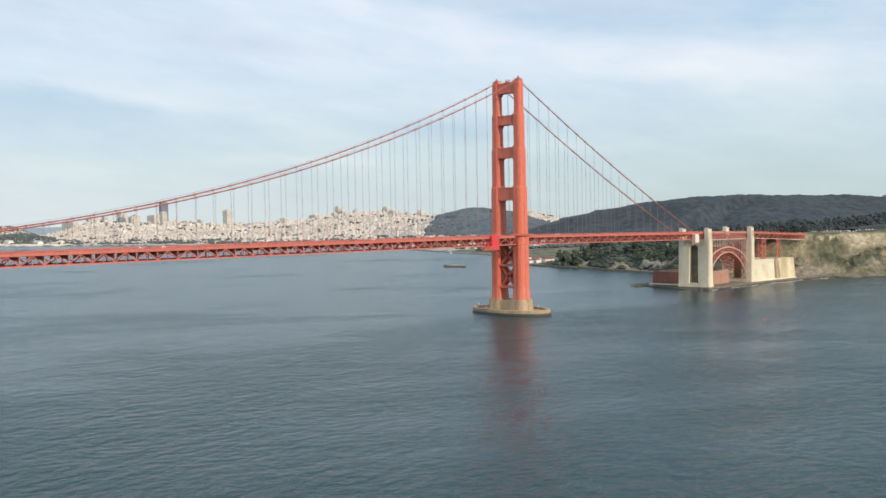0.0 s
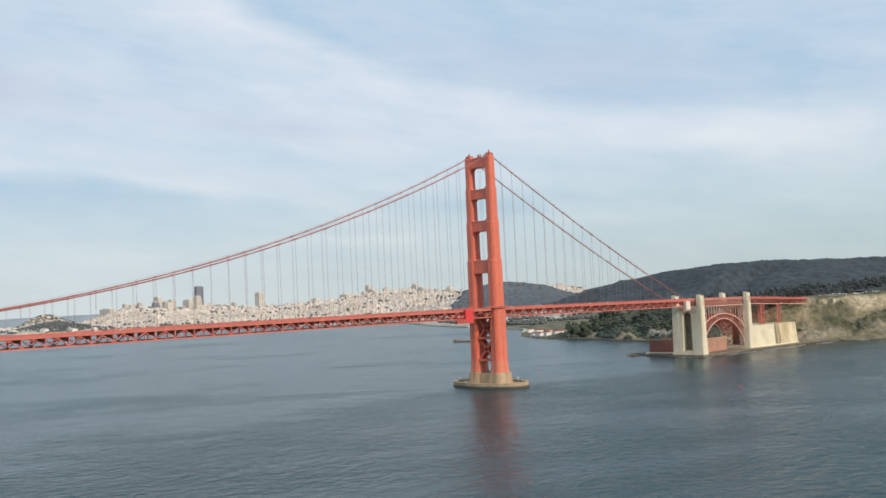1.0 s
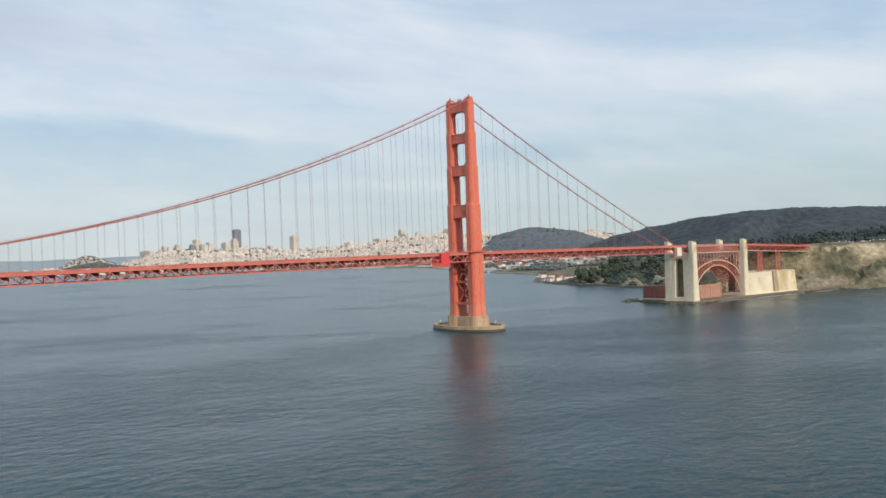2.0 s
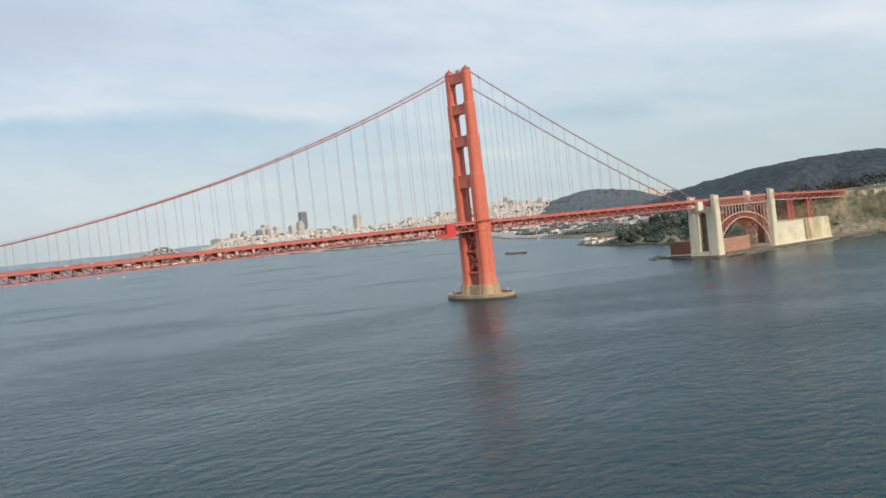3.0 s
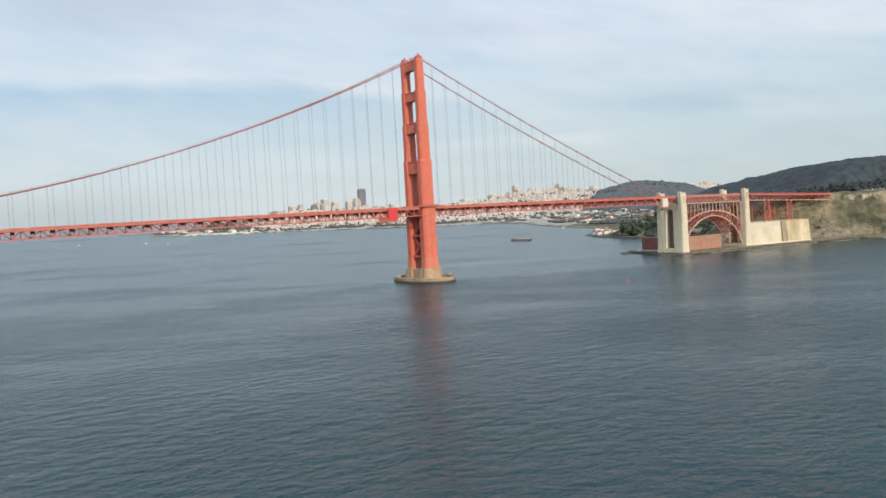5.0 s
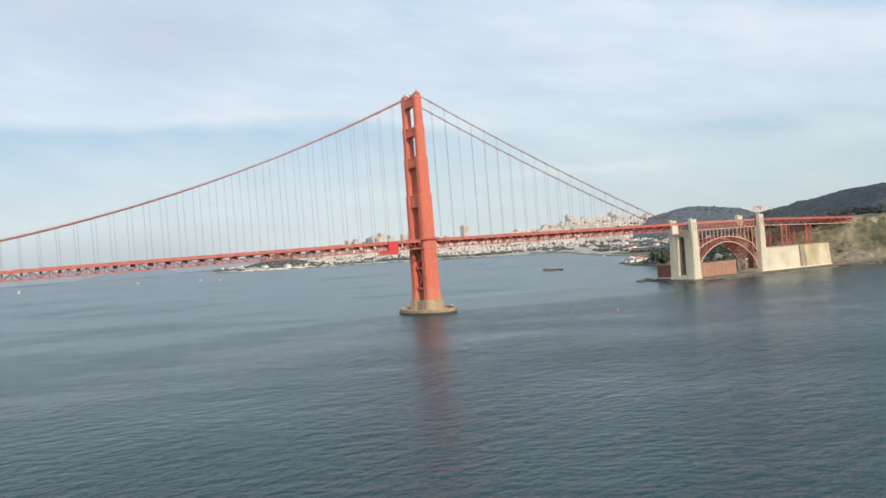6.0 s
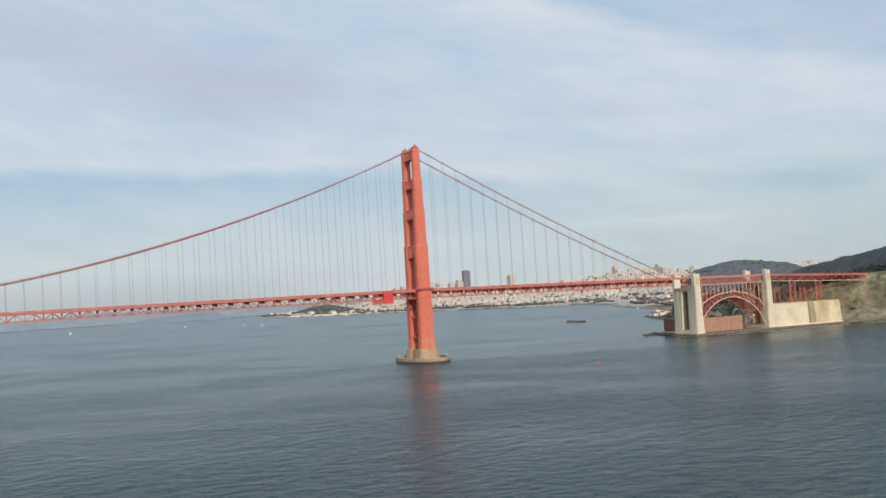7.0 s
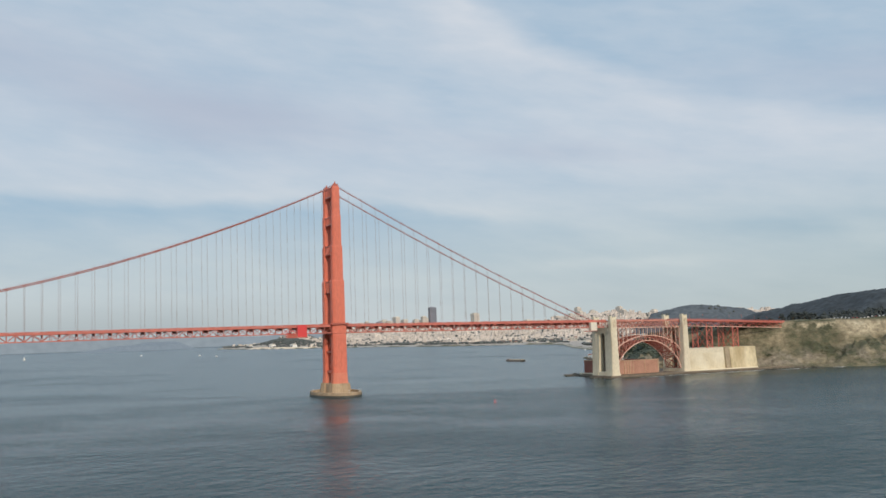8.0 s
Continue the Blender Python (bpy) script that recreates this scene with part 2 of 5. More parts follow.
WOODS_NEAR = material("shore_woods", (0.082, 0.099, 0.073), 0.95, second=(0.052, 0.067, 0.052), scale=0.015, amount=0.9, fine=0.2, fine_scale=0.15, island=0.15)
BLUFF_WOODS = material("dark_cypress_woods", (0.050, 0.061, 0.060), 0.95, second=(0.038, 0.048, 0.049), scale=0.015, amount=0.9, fine=0.2, fine_scale=0.1, island=0.06)
BARK = material("bark", (0.12, 0.09, 0.06), 0.9, scale=0.5)
CITY = material("city_walls", (0.66, 0.59, 0.525), 0.8, second=(0.53, 0.465, 0.41), scale=0.005, amount=1.0, fine=0.10, fine_scale=0.08, island=0.18)
CITY_GROUND = material("streets_and_yards", (0.46, 0.415, 0.365), 0.9, second=(0.36, 0.33, 0.29), scale=0.012, amount=0.8, fine=0.2, fine_scale=0.07)
TOWER_WALL = material("tower_block_walls", (0.66, 0.60, 0.52), 0.8, scale=0.02, amount=0.4, fine=0.1, obj=0.2)
# The lift towards blue is distance haze put into the cladding colour.
TOWER_DARK = material("dark_tower_cladding", (0.25, 0.26, 0.30), 0.6, scale=0.02, amount=0.4, fine=0.1, obj=0.1)
BAND = material("window_bands", (0.52, 0.48, 0.44), 0.5, scale=0.02, fine=0.1)
ROOF_RED = material("red_tile_roof", (0.33, 0.12, 0.07), 0.8, scale=0.2, fine=0.15)
BUOY_RED = material("buoy_red", (0.65, 0.05, 0.06), 0.45, scale=0.5, fine=0.06)
BARGE_PAINT = material("barge_hull", (0.21, 0.18, 0.16), 0.7, second=(0.25, 0.20, 0.16), scale=0.1, fine=0.2)
# Headland paled towards blue-grey, with haze in its colour.
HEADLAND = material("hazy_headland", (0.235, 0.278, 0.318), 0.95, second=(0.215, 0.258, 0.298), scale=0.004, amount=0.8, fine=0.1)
SEA_WALL = material("sunlit_sand_and_seawall", (0.80, 0.68, 0.52), 0.9, second=(0.68, 0.56, 0.42), scale=0.02, amount=0.8, fine=0.1, fine_scale=0.1)
FOAM = material("surf_foam", (0.78, 0.80, 0.80), 0.9, second=(0.5, 0.54, 0.55), scale=0.3, fine=0.1)
CAR_PAINTS = [material("car_paint", c, 0.35, fine=0.03) for c in ((0.75, 0.75, 0.74), (0.30, 0.31, 0.33), (0.05, 0.05, 0.06), (0.35, 0.05, 0.04), (0.08, 0.12, 0.22))]
# Chords and columns as the sun strikes them: sunlight is in the pale colour.
PALE_STEEL = material("sunlit_steel_paint", (0.76, 0.48, 0.38), 0.6, second=(0.66, 0.37, 0.28), scale=0.12, amount=0.7, fine=0.10)
WALL_STAINED = material("weathered_wall_concrete", (0.74, 0.64, 0.43), 0.85, second=(0.46, 0.35, 0.19), scale=0.055, amount=0.95, fine=0.12, fine_scale=0.4, streak=0.4, bump=0.15)
# Dark tone stands for shade on the buttress; abutment and joints share it.
WALL_SHADE = material("rough_shaded_concrete", (0.42, 0.34, 0.23), 0.9, second=(0.30, 0.24, 0.16), scale=0.1, amount=0.9, fine=0.15, streak=0.4, bump=0.3)
RUBBER = material("tyre_rubber", (0.03, 0.03, 0.03), 0.9, fine=0.05)
PATH = material("pale_path", (0.50, 0.44, 0.34), 0.9, scale=0.1)


def water_material():
    m = bpy.data.materials.new("sea_water")
    m.use_nodes = True
    nt, ln = m.node_tree.nodes, m.node_tree.links
    bs = nt["Principled BSDF"]
    bs.inputs["Base Color"].default_value = (0.013, 0.045, 0.054, 1)
    bs.inputs["Roughness"].default_value, bs.inputs["IOR"].default_value = 0.31, 1.333
    geo = nt.new("ShaderNodeNewGeometry")

    def waves(scale, stretch, turn, detail, rough=0.5):
        mp = nt.new("ShaderNodeMapping")
        mp.vector_type = "TEXTURE"
        mp.inputs["Rotation"].default_value = (0, 0, radians(turn))
        mp.inputs["Scale"].default_value = (S / (scale * stretch), S / scale, S / scale)
        ln.new(geo.outputs["Position"], mp.inputs[0])
        n = nt.new("ShaderNodeTexNoise")
        n.inputs["Scale"].default_value, n.inputs["Detail"].default_value, n.inputs["Roughness"].default_value = 1.0, detail, rough
        ln.new(mp.outputs[0], n.inputs["Vector"])
        return n.outputs[0]

    chop = waves(0.19, 0.62, -30, 4, 0.6)
    cross = waves(0.105, 0.58, 14, 4, 0.62)
    swell = waves(0.026, 0.7, -14, 3)
    patches = waves(0.0045, 0.6, -25, 4, 0.5)
    # the open water to the west is more ruffled than the lee inside the bridge
    sepw = nt.new("ShaderNodeSeparateXYZ")
    ln.new(geo.outputs["Position"], sepw.inputs[0])
    lee = nt.new("ShaderNodeMapRange")
    lee.inputs["From Min"].default_value, lee.inputs["From Max"].default_value = 140 * S, -600 * S
    lee.inputs["To Min"].default_value, lee.inputs["To Max"].default_value = -0.22, 0.065
    ln.new(sepw.outputs[1], lee.inputs[0])
    both = nt.new("ShaderNodeMath")
    both.operation = "ADD"
    ln.new(patches, both.inputs[0])
    ln.new(lee.outputs[0], both.inputs[1])
    # the strait north of the tower lies open to the wind
    strait = nt.new("ShaderNodeMapRange")
    strait.inputs["From Min"].default_value, strait.inputs["From Max"].default_value = -60 * S, -380 * S
    strait.inputs["To Min"].default_value, strait.inputs["To Max"].default_value = 0.0, 0.04
    ln.new(sepw.outputs[0], strait.inputs[0])
    open_water = nt.new("ShaderNodeMath")
    open_water.operation = "ADD"
    ln.new(both.outputs[0], open_water.inputs[0])
    ln.new(strait.outputs[0], open_water.inputs[1])
    both = open_water
    gusts = nt.new("ShaderNodeMath")
    gusts.operation = "MULTIPLY_ADD"
    gusts.inputs[1].default_value = 0.6
    ln.new(waves(0.017, 0.45, -28, 4, 0.55), gusts.inputs[0])
    ln.new(both.outputs[0], gusts.inputs[2])
    level = nt.new("ShaderNodeMath")
    level.operation = "SUBTRACT"
    level.inputs[1].default_value = 0.30
    ln.new(gusts.outputs[0], level.inputs[0])
    patches = level.outputs[0]
    # wind patches: smooth slicks between ruffled water
    pm = nt.new("ShaderNodeMapRange")
    pm.inputs["From Min"].default_value, pm.inputs["From Max"].default_value = 0.30, 0.68
    pm.inputs["To Min"].default_value, pm.inputs["To Max"].default_value = 0.16, 1.0
    ln.new(patches, pm.inputs[0])
    gloss = nt.new("ShaderNodeMapRange")
    gloss.inputs["From Min"].default_value, gloss.inputs["From Max"].default_value = 0.36, 0.64
    gloss.inputs["To Min"].default_value, gloss.inputs["To Max"].default_value = 0.23, 0.27
    ln.new(patches, gloss.inputs[0])
    ln.new(gloss.outputs[0], bs.inputs["Roughness"])
    # smooth slicks drawn out by the tide: one off the point, one trailing from the pier
    strength = pm.outputs[0]

    def calc(op, a, b):
        n = nt.new("ShaderNodeMath")
        n.operation = op
        for i, v in enumerate((a, b)):
            if isinstance(v, (int, float)):
                n.inputs[i].default_value = v
            else:
                ln.new(v, n.inputs[i])
        return n.outputs[0]

    wander = calc("MULTIPLY", calc("SUBTRACT", waves(0.011, 1.0, 20, 3), 0.5), 60.0)
    for ax, ay, bx, by, wide, depth in ((60, 202, 400, 88, 42.0, 0.85), (-20, 45, -270, 275, 10.0, 0.8), (10, -46, 60, -120, 9.0, 0.7)):
        length = math.hypot(bx - ax, by - ay)
        ux, uy = (bx - ax) / length, (by - ay) / length
        px_, py_ = calc("SUBTRACT", calc("MULTIPLY", sepw.outputs[0], 1 / S), ax), calc("SUBTRACT", calc("MULTIPLY", sepw.outputs[1], 1 / S), ay)
        along = calc("ADD", calc("MULTIPLY", px_, ux), calc("MULTIPLY", py_, uy))
        off = calc("ADD", calc("ADD", calc("MULTIPLY", px_, -uy), calc("MULTIPLY", py_, ux)), calc("MULTIPLY", wander, wide / 42.0))
        q = calc("DIVIDE", off, wide)
        ends = calc("MULTIPLY", calc("MINIMUM", calc("MAXIMUM", calc("DIVIDE", along, length * 0.3), 0.0), 1.0), calc("MINIMUM", calc("MAXIMUM", calc("DIVIDE", calc("SUBTRACT", length, along), length * 0.3), 0.0), 1.0))
        slick = calc("MULTIPLY", calc("MULTIPLY", calc("EXPONENT", calc("MULTIPLY", calc("MULTIPLY", q, q), -1.0), 0), ends), depth)
        strength = calc("MULTIPLY", strength, calc("SUBTRACT", 1.0, slick))
    b1 = nt.new("ShaderNodeBump")
    b1.inputs["Distance"].default_value = 5.2 * S
    ln.new(strength, b1.inputs["Strength"])
    sea = nt.new("ShaderNodeMath")
    sea.operation = "MULTIPLY_ADD"
    sea.inputs[1].default_value = 1.6
    ln.new(cross, sea.inputs[0])
    ln.new(chop, sea.inputs[2])
    ln.new(sea.outputs[0], b1.inputs["Height"])
    b2 = nt.new("ShaderNodeBump")
    b2.inputs["Strength"].default_value, b2.inputs["Distance"].default_value = 0.45, 3.4 * S
    ln.new(swell, b2.inputs["Height"])
    ln.new(b2.outputs[0], b1.inputs["Normal"])
    ln.new(b1.outputs[0], bs.inputs["Normal"])
    return m


WATER = water_material()


def land_material():
    """Dry grass, scrub and bare earth: earth where it is steep, scrub in blotches, dark wood floor inland."""
    m = bpy.data.materials.new("coastal_ground")
    m.use_nodes = True
    nt, ln = m.node_tree.nodes, m.node_tree.links
    bs = nt["Principled BSDF"]
    bs.inputs["Roughness"].default_value = 0.95
    geo = nt.new("ShaderNodeNewGeometry")
    mp = nt.new("ShaderNodeMapping")
    mp.inputs["Scale"].default_value = (1 / S, 1 / S, 1.6 / S)
    ln.new(geo.outputs["Position"], mp.inputs[0])

    def noise_of(sc, detail, low, high):
        n = nt.new("ShaderNodeTexNoise")
        n.inputs["Scale"].default_value, n.inputs["Detail"].default_value, n.inputs["Roughness"].default_value = sc, detail, 0.62
        ln.new(mp.outputs[0], n.inputs["Vector"])
        r = nt.new("ShaderNodeMapRange")
        r.inputs["From Min"].default_value, r.inputs["From Max"].default_value = low, high
        ln.new(n.outputs[0], r.inputs[0])
        return r.outputs[0]

    def mixed(f, a, b):
        x = nt.new("ShaderNodeMix")
        x.data_type = "RGBA"
        ln.new(f, x.inputs["Factor"])
        for key, v in (("A", a), ("B", b)):
            if isinstance(v, tuple):
                x.inputs[key].default_value = (*v, 1)
            else:
                ln.new(v, x.inputs[key])
        return x.outputs["Result"]

    grass = mixed(noise_of(0.024, 7, 0.42, 0.56), (0.226, 0.194, 0.122), (0.112, 0.118, 0.062))
    earth = mixed(noise_of(0.05, 5, 0.4, 0.62), (0.37, 0.31, 0.20), (0.168, 0.145, 0.092))
    sepn = nt.new("ShaderNodeSeparateXYZ")
    ln.new(geo.outputs["Normal"], sepn.inputs[0])
    steep = nt.new("ShaderNodeMapRange")
    steep.inputs["From Min"].default_value, steep.inputs["From Max"].default_value = 0.86, 0.70
    ln.new(sepn.outputs[2], steep.inputs[0])
    mul = nt.new("ShaderNodeMath")
    mul.operation = "MULTIPLY"
    ln.new(steep.outputs[0], mul.inputs[0])
    ln.new(noise_of(0.035, 5, 0.36, 0.58), mul.inputs[1])
    col = mixed(mul.outputs[0], grass, earth)
    sepp = nt.new("ShaderNodeSeparateXYZ")
    ln.new(geo.outputs["Position"], sepp.inputs[0])
    col = mixed(noise_of(0.024, 8, 0.46, 0.62), col, (0.080, 0.085, 0.048))
    # crumbling pale earth at the foot of the bluff and in scarps on the wooded slope

    def within(value, *stretches):
        out = None
        for low, high in stretches:
            r = nt.new("ShaderNodeMapRange")
            r.inputs["From Min"].default_value, r.inputs["From Max"].default_value = low * S, high * S
            ln.new(value, r.inputs[0])
            if out is None:
                out = r.outputs[0]
            else:
                mm = nt.new("ShaderNodeMath")
                mm.operation = "MULTIPLY"
                ln.new(out, mm.inputs[0])
                ln.new(r.outputs[0], mm.inputs[1])
                out = mm.outputs[0]
        return out

    def both(a, b):
        mm = nt.new("ShaderNodeMath")
        mm.operation = "MULTIPLY"
        ln.new(a, mm.inputs[0])
        ln.new(b, mm.inputs[1])
        return mm.outputs[0]

    # bare sandstone scarp below the lip, where the bluff turns south
    stone = mixed(noise_of(0.12, 6, 0.38, 0.62), (0.58, 0.50, 0.345), (0.31, 0.26, 0.175))
    scar = both(both(within(sepp.outputs[0], (708, 730), (1100, 1000)), within(sepp.outputs[2], (37, 44), (62, 57))), noise_of(0.05, 6, 0.22, 0.40))
    lip = both(both(within(sepp.outputs[0], (640, 655), (790, 750)), within(sepp.outputs[2], (46, 52), (61, 57))), both(within(sepp.outputs[1], (60, 20)), noise_of(0.045, 6, 0.45, 0.56)))
    col = mixed(scar, col, stone)
    col = mixed(lip, col, stone)
    thicket = both(both(within(sepp.outputs[0], (640, 664), (725, 705)), within(sepp.outputs[2], (16, 24), (50, 43))), both(within(sepp.outputs[1], (30, 0)), noise_of(0.02, 6, 0.38, 0.52)))
    col = mixed(thicket, col, mixed(noise_of(0.08, 5, 0.36, 0.64), (0.088, 0.094, 0.050), (0.055, 0.066, 0.036)))
    rubble = mixed(noise_of(0.15, 5, 0.36, 0.64), (0.36, 0.31, 0.235), (0.20, 0.17, 0.125))
    foot = both(both(within(sepp.outputs[2], (2, 6), (30, 14)), within(sepp.outputs[1], (125, 100))), noise_of(0.03, 6, 0.42, 0.58))
    col = mixed(foot, col, rubble)
    scarp = both(both(within(sepp.outputs[1], (118, 126), (505, 480)), within(sepp.outputs[2], (34, 18))), noise_of(0.026, 5, 0.50, 0.56))
    col = mixed(scarp, col, mixed(noise_of(0.1, 4, 0.4, 0.6), (0.44, 0.385, 0.30), (0.29, 0.25, 0.19)))
    hsv = nt.new("ShaderNodeHueSaturation")
    grain = nt.new("ShaderNodeMapRange")
    grain.inputs["To Min"].default_value, grain.inputs["To Max"].default_value = 0.68, 1.14
    hsv.inputs["Saturation"].default_value = 0.97
    ln.new(noise_of(0.16, 5, 0.32, 0.68), grain.inputs[0])
    ln.new(col, hsv.inputs["Color"])
    ln.new(grain.outputs[0], hsv.inputs["Value"])
    ln.new(hsv.outputs[0], bs.inputs["Base Color"])
    bp = nt.new("ShaderNodeBump")
    bp.inputs["Strength"].default_value, bp.inputs["Distance"].default_value = 1.0, 3.2 * S
    ln.new(noise_of(0.12, 6, 0.0, 1.0), bp.inputs["Height"])
    ln.new(bp.outputs[0], bs.inputs["Normal"])
    return m


LAND = land_material()


# ---- building helpers (true metres; S is applied when a mesh is made) ----
class Shape:
    def __init__(self):
        self.v, self.f = [], []

    def add(self, verts, faces):
        n = len(self.v)
        self.v += [tuple(p) for p in verts]
        self.f += [tuple(i + n for i in q) for q in faces]
        return self

    def box(self, x0, x1, y0, y1, z0, z1, inset=0.0):
        """A block; inset draws its top in by so much on every side."""
        i = inset
        return self.add([(x0, y0, z0), (x1, y0, z0), (x1, y1, z0), (x0, y1, z0), (x0 + i, y0 + i, z1), (x1 - i, y0 + i, z1), (x1 - i, y1 - i, z1), (x0 + i, y1 - i, z1)],
                        [(3, 2, 1, 0), (4, 5, 6, 7), (0, 1, 5, 4), (1, 2, 6, 5), (2, 3, 7, 6), (3, 0, 4, 7)])

    def beam(self, p, q, w, h=None):
        """A square bar from p to q, w wide and h high."""
        p, q = Vector(p), Vector(q)
        d = (q - p).normalized()
        side = d.cross(Vector((0, 0, 1)))
        side = Vector((1, 0, 0)) if side.length < 1e-3 else side.normalized()
        up = side.cross(d).normalized()
        a, b = side * w / 2, up * (h or w) / 2
        return self.add([p - a - b, p + a - b, p + a + b, p - a + b, q - a - b, q + a - b, q + a + b, q - a + b],
                        [(3, 2, 1, 0), (4, 5, 6, 7), (0, 1, 5, 4), (1, 2, 6, 5), (2, 3, 7, 6), (3, 0, 4, 7)])

    def prism(self, outline, z0, z1, scale=1.0, centre=(0, 0)):
        """An upright prism over an outline in x, y; the top may be drawn in about the centre."""
        n = len(outline)
        low = [(x, y, z0) for x, y in outline]
        top = [(centre[0] + (x - centre[0]) * scale, centre[1] + (y - centre[1]) * scale, z1) for x, y in outline]
        return self.add(low + top, [tuple(range(n - 1, -1, -1)), tuple(range(n, 2 * n))] + [(i, (i + 1) % n, n + (i + 1) % n, n + i) for i in range(n)])

    def tube(self, points, r, n=8):
        pts = [Vector(p) for p in points]
        rings = []
        for k, p in enumerate(pts):
            d = (pts[min(k + 1, len(pts) - 1)] - pts[max(k - 1, 0)]).normalized()
            side = d.cross(Vector((0, 0, 1)))
            side = Vector((1, 0, 0)) if side.length < 1e-3 else side.normalized()
            up = side.cross(d).normalized()
            rings.append([p + r * (side * math.cos(2 * math.pi * j / n) + up * math.sin(2 * math.pi * j / n)) for j in range(n)])
        faces = [(k * n + j, k * n + (j + 1) % n, (k + 1) * n + (j + 1) % n, (k + 1) * n + j) for k in range(len(pts) - 1) for j in range(n)]
        faces += [tuple(range(n - 1, -1, -1)), tuple((len(pts) - 1) * n + j for j in range(n))]
        return self.add([p for ring in rings for p in ring], faces)

    def lathe(self, profile, centre, n=24, sx=1.0, sy=1.0):
        """A closed profile of (radius, z) turned about the upright axis; sx, sy stretch it to an oval."""
        m = len(profile)
        verts = [(centre[0] + sx * r * math.cos(2 * math.pi * j / n), centre[1] + sy * r * math.sin(2 * math.pi * j / n), z) for j in range(n) for r, z in profile]
        faces = [(j * m + k, ((j + 1) % n) * m + k, ((j + 1) % n) * m + (k + 1) % m, j * m + (k + 1) % m) for j in range(n) for k in range(m)]
        return self.add(verts, faces)


def mesh_of(name, shape, mat, smooth=False):
    me = bpy.data.meshes.new(name)
    me.from_pydata([(x * S, y * S, z * S) for x, y, z in shape.v], [], shape.f)
    me.materials.append(mat)
    me.update()
    if smooth:
        me.polygons.foreach_set("use_smooth", [True] * len(me.polygons))
    return me


def part(name, shape, mat, parent=None, label="", at=None, smooth=False):
    """One mesh object under a thing or a part; shape may be a mesh that is shared. at: its place in true metres."""
    ob = new(name, shape if isinstance(shape, bpy.types.Mesh) else mesh_of(name, shape, mat, smooth))
    if at:
        ob.location = [c * S for c in at]
    if parent:
        ob.parent = parent
    if label:
        ob["label"] = label
    return ob


def thing(name, label, category, group="", at=(0, 0, 0)):
    ob = new(name)
    ob.location = [c * S for c in at]
    ob.empty_display_size = 1.0
    return tagged(ob, label, category, group)


# ---- the land and the water ----
COAST_Y = [-2600, -790, -420, -250, -111, -60, -34, -14, 10, 60, 100, 140, 240, 330, 405, 520, 600, 660, 900, 1150, 1480, 1950, 2300, 2740, 3375, 3850, 4450, 5190, 5900, 6500, 7200, 8800]
COAST_X = [4300, 2270, 1400, 940, 722, 662, 612, 566, 530, 480, 440, 545, 622, 644, 680, 700, 738, 764, 1040, 1140, 1290, 1560, 1640, 1450, 1400, 1180, 1020, 1010, 1210, 1600, 2300, 3600]
CLIFF_Y = [-2600, -100, -60, -24, 0, 60, 110, 300, 430, 510, 640, 8800]
CLIFF_H = [64, 63, 62, 60, 60, 52, 44, 44, 34, 4, 4, 4]
CLIFF_W = [160, 86, 66, 36, 28, 55, 95, 110, 100, 30, 25, 25]
HILLS = [  # x, y, height, radius along x, radius along y
    (2080, 1545, 36, 230, 105), (2660, 2500, 104, 400, 262), (3280, 2680, 74, 420, 330), (2185, 1069, 59, 424, 500), (2750, 969, 77, 620, 418), (3300, 100, 135, 900, 900), (1500, 700, 30, 600, 700), (2000, 1700, 49, 550, 600),
    (2900, 3500, 105, 520, 560), (1980, 4990, 84, 330, 420), (2650, 5500, 88, 420, 420), (3600, 4300, 70, 700, 800), (2300, 4200, 45, 400, 500), (4050, 950, 150, 420, 240),
]

CAPES = [(1960, 6540, 92, 170, 125), (1330, 4680, 46, 150, 330)]


def value_noise(x, y):
    """Smooth noise from -1 to 1 on a lattice of unit cells."""
    ix, iy = np.floor(x), np.floor(y)
    fx, fy = x - ix, y - iy
    fx, fy = fx * fx * (3 - 2 * fx), fy * fy * (3 - 2 * fy)
    cell = lambda a, b: np.modf(np.abs(np.sin(a * 127.1 + b * 311.7) * 43758.5453))[0] * 2 - 1
    top = cell(ix, iy) * (1 - fx) + cell(ix + 1, iy) * fx
    low = cell(ix, iy + 1) * (1 - fx) + cell(ix + 1, iy + 1) * fx
    return top * (1 - fy) + low * fy


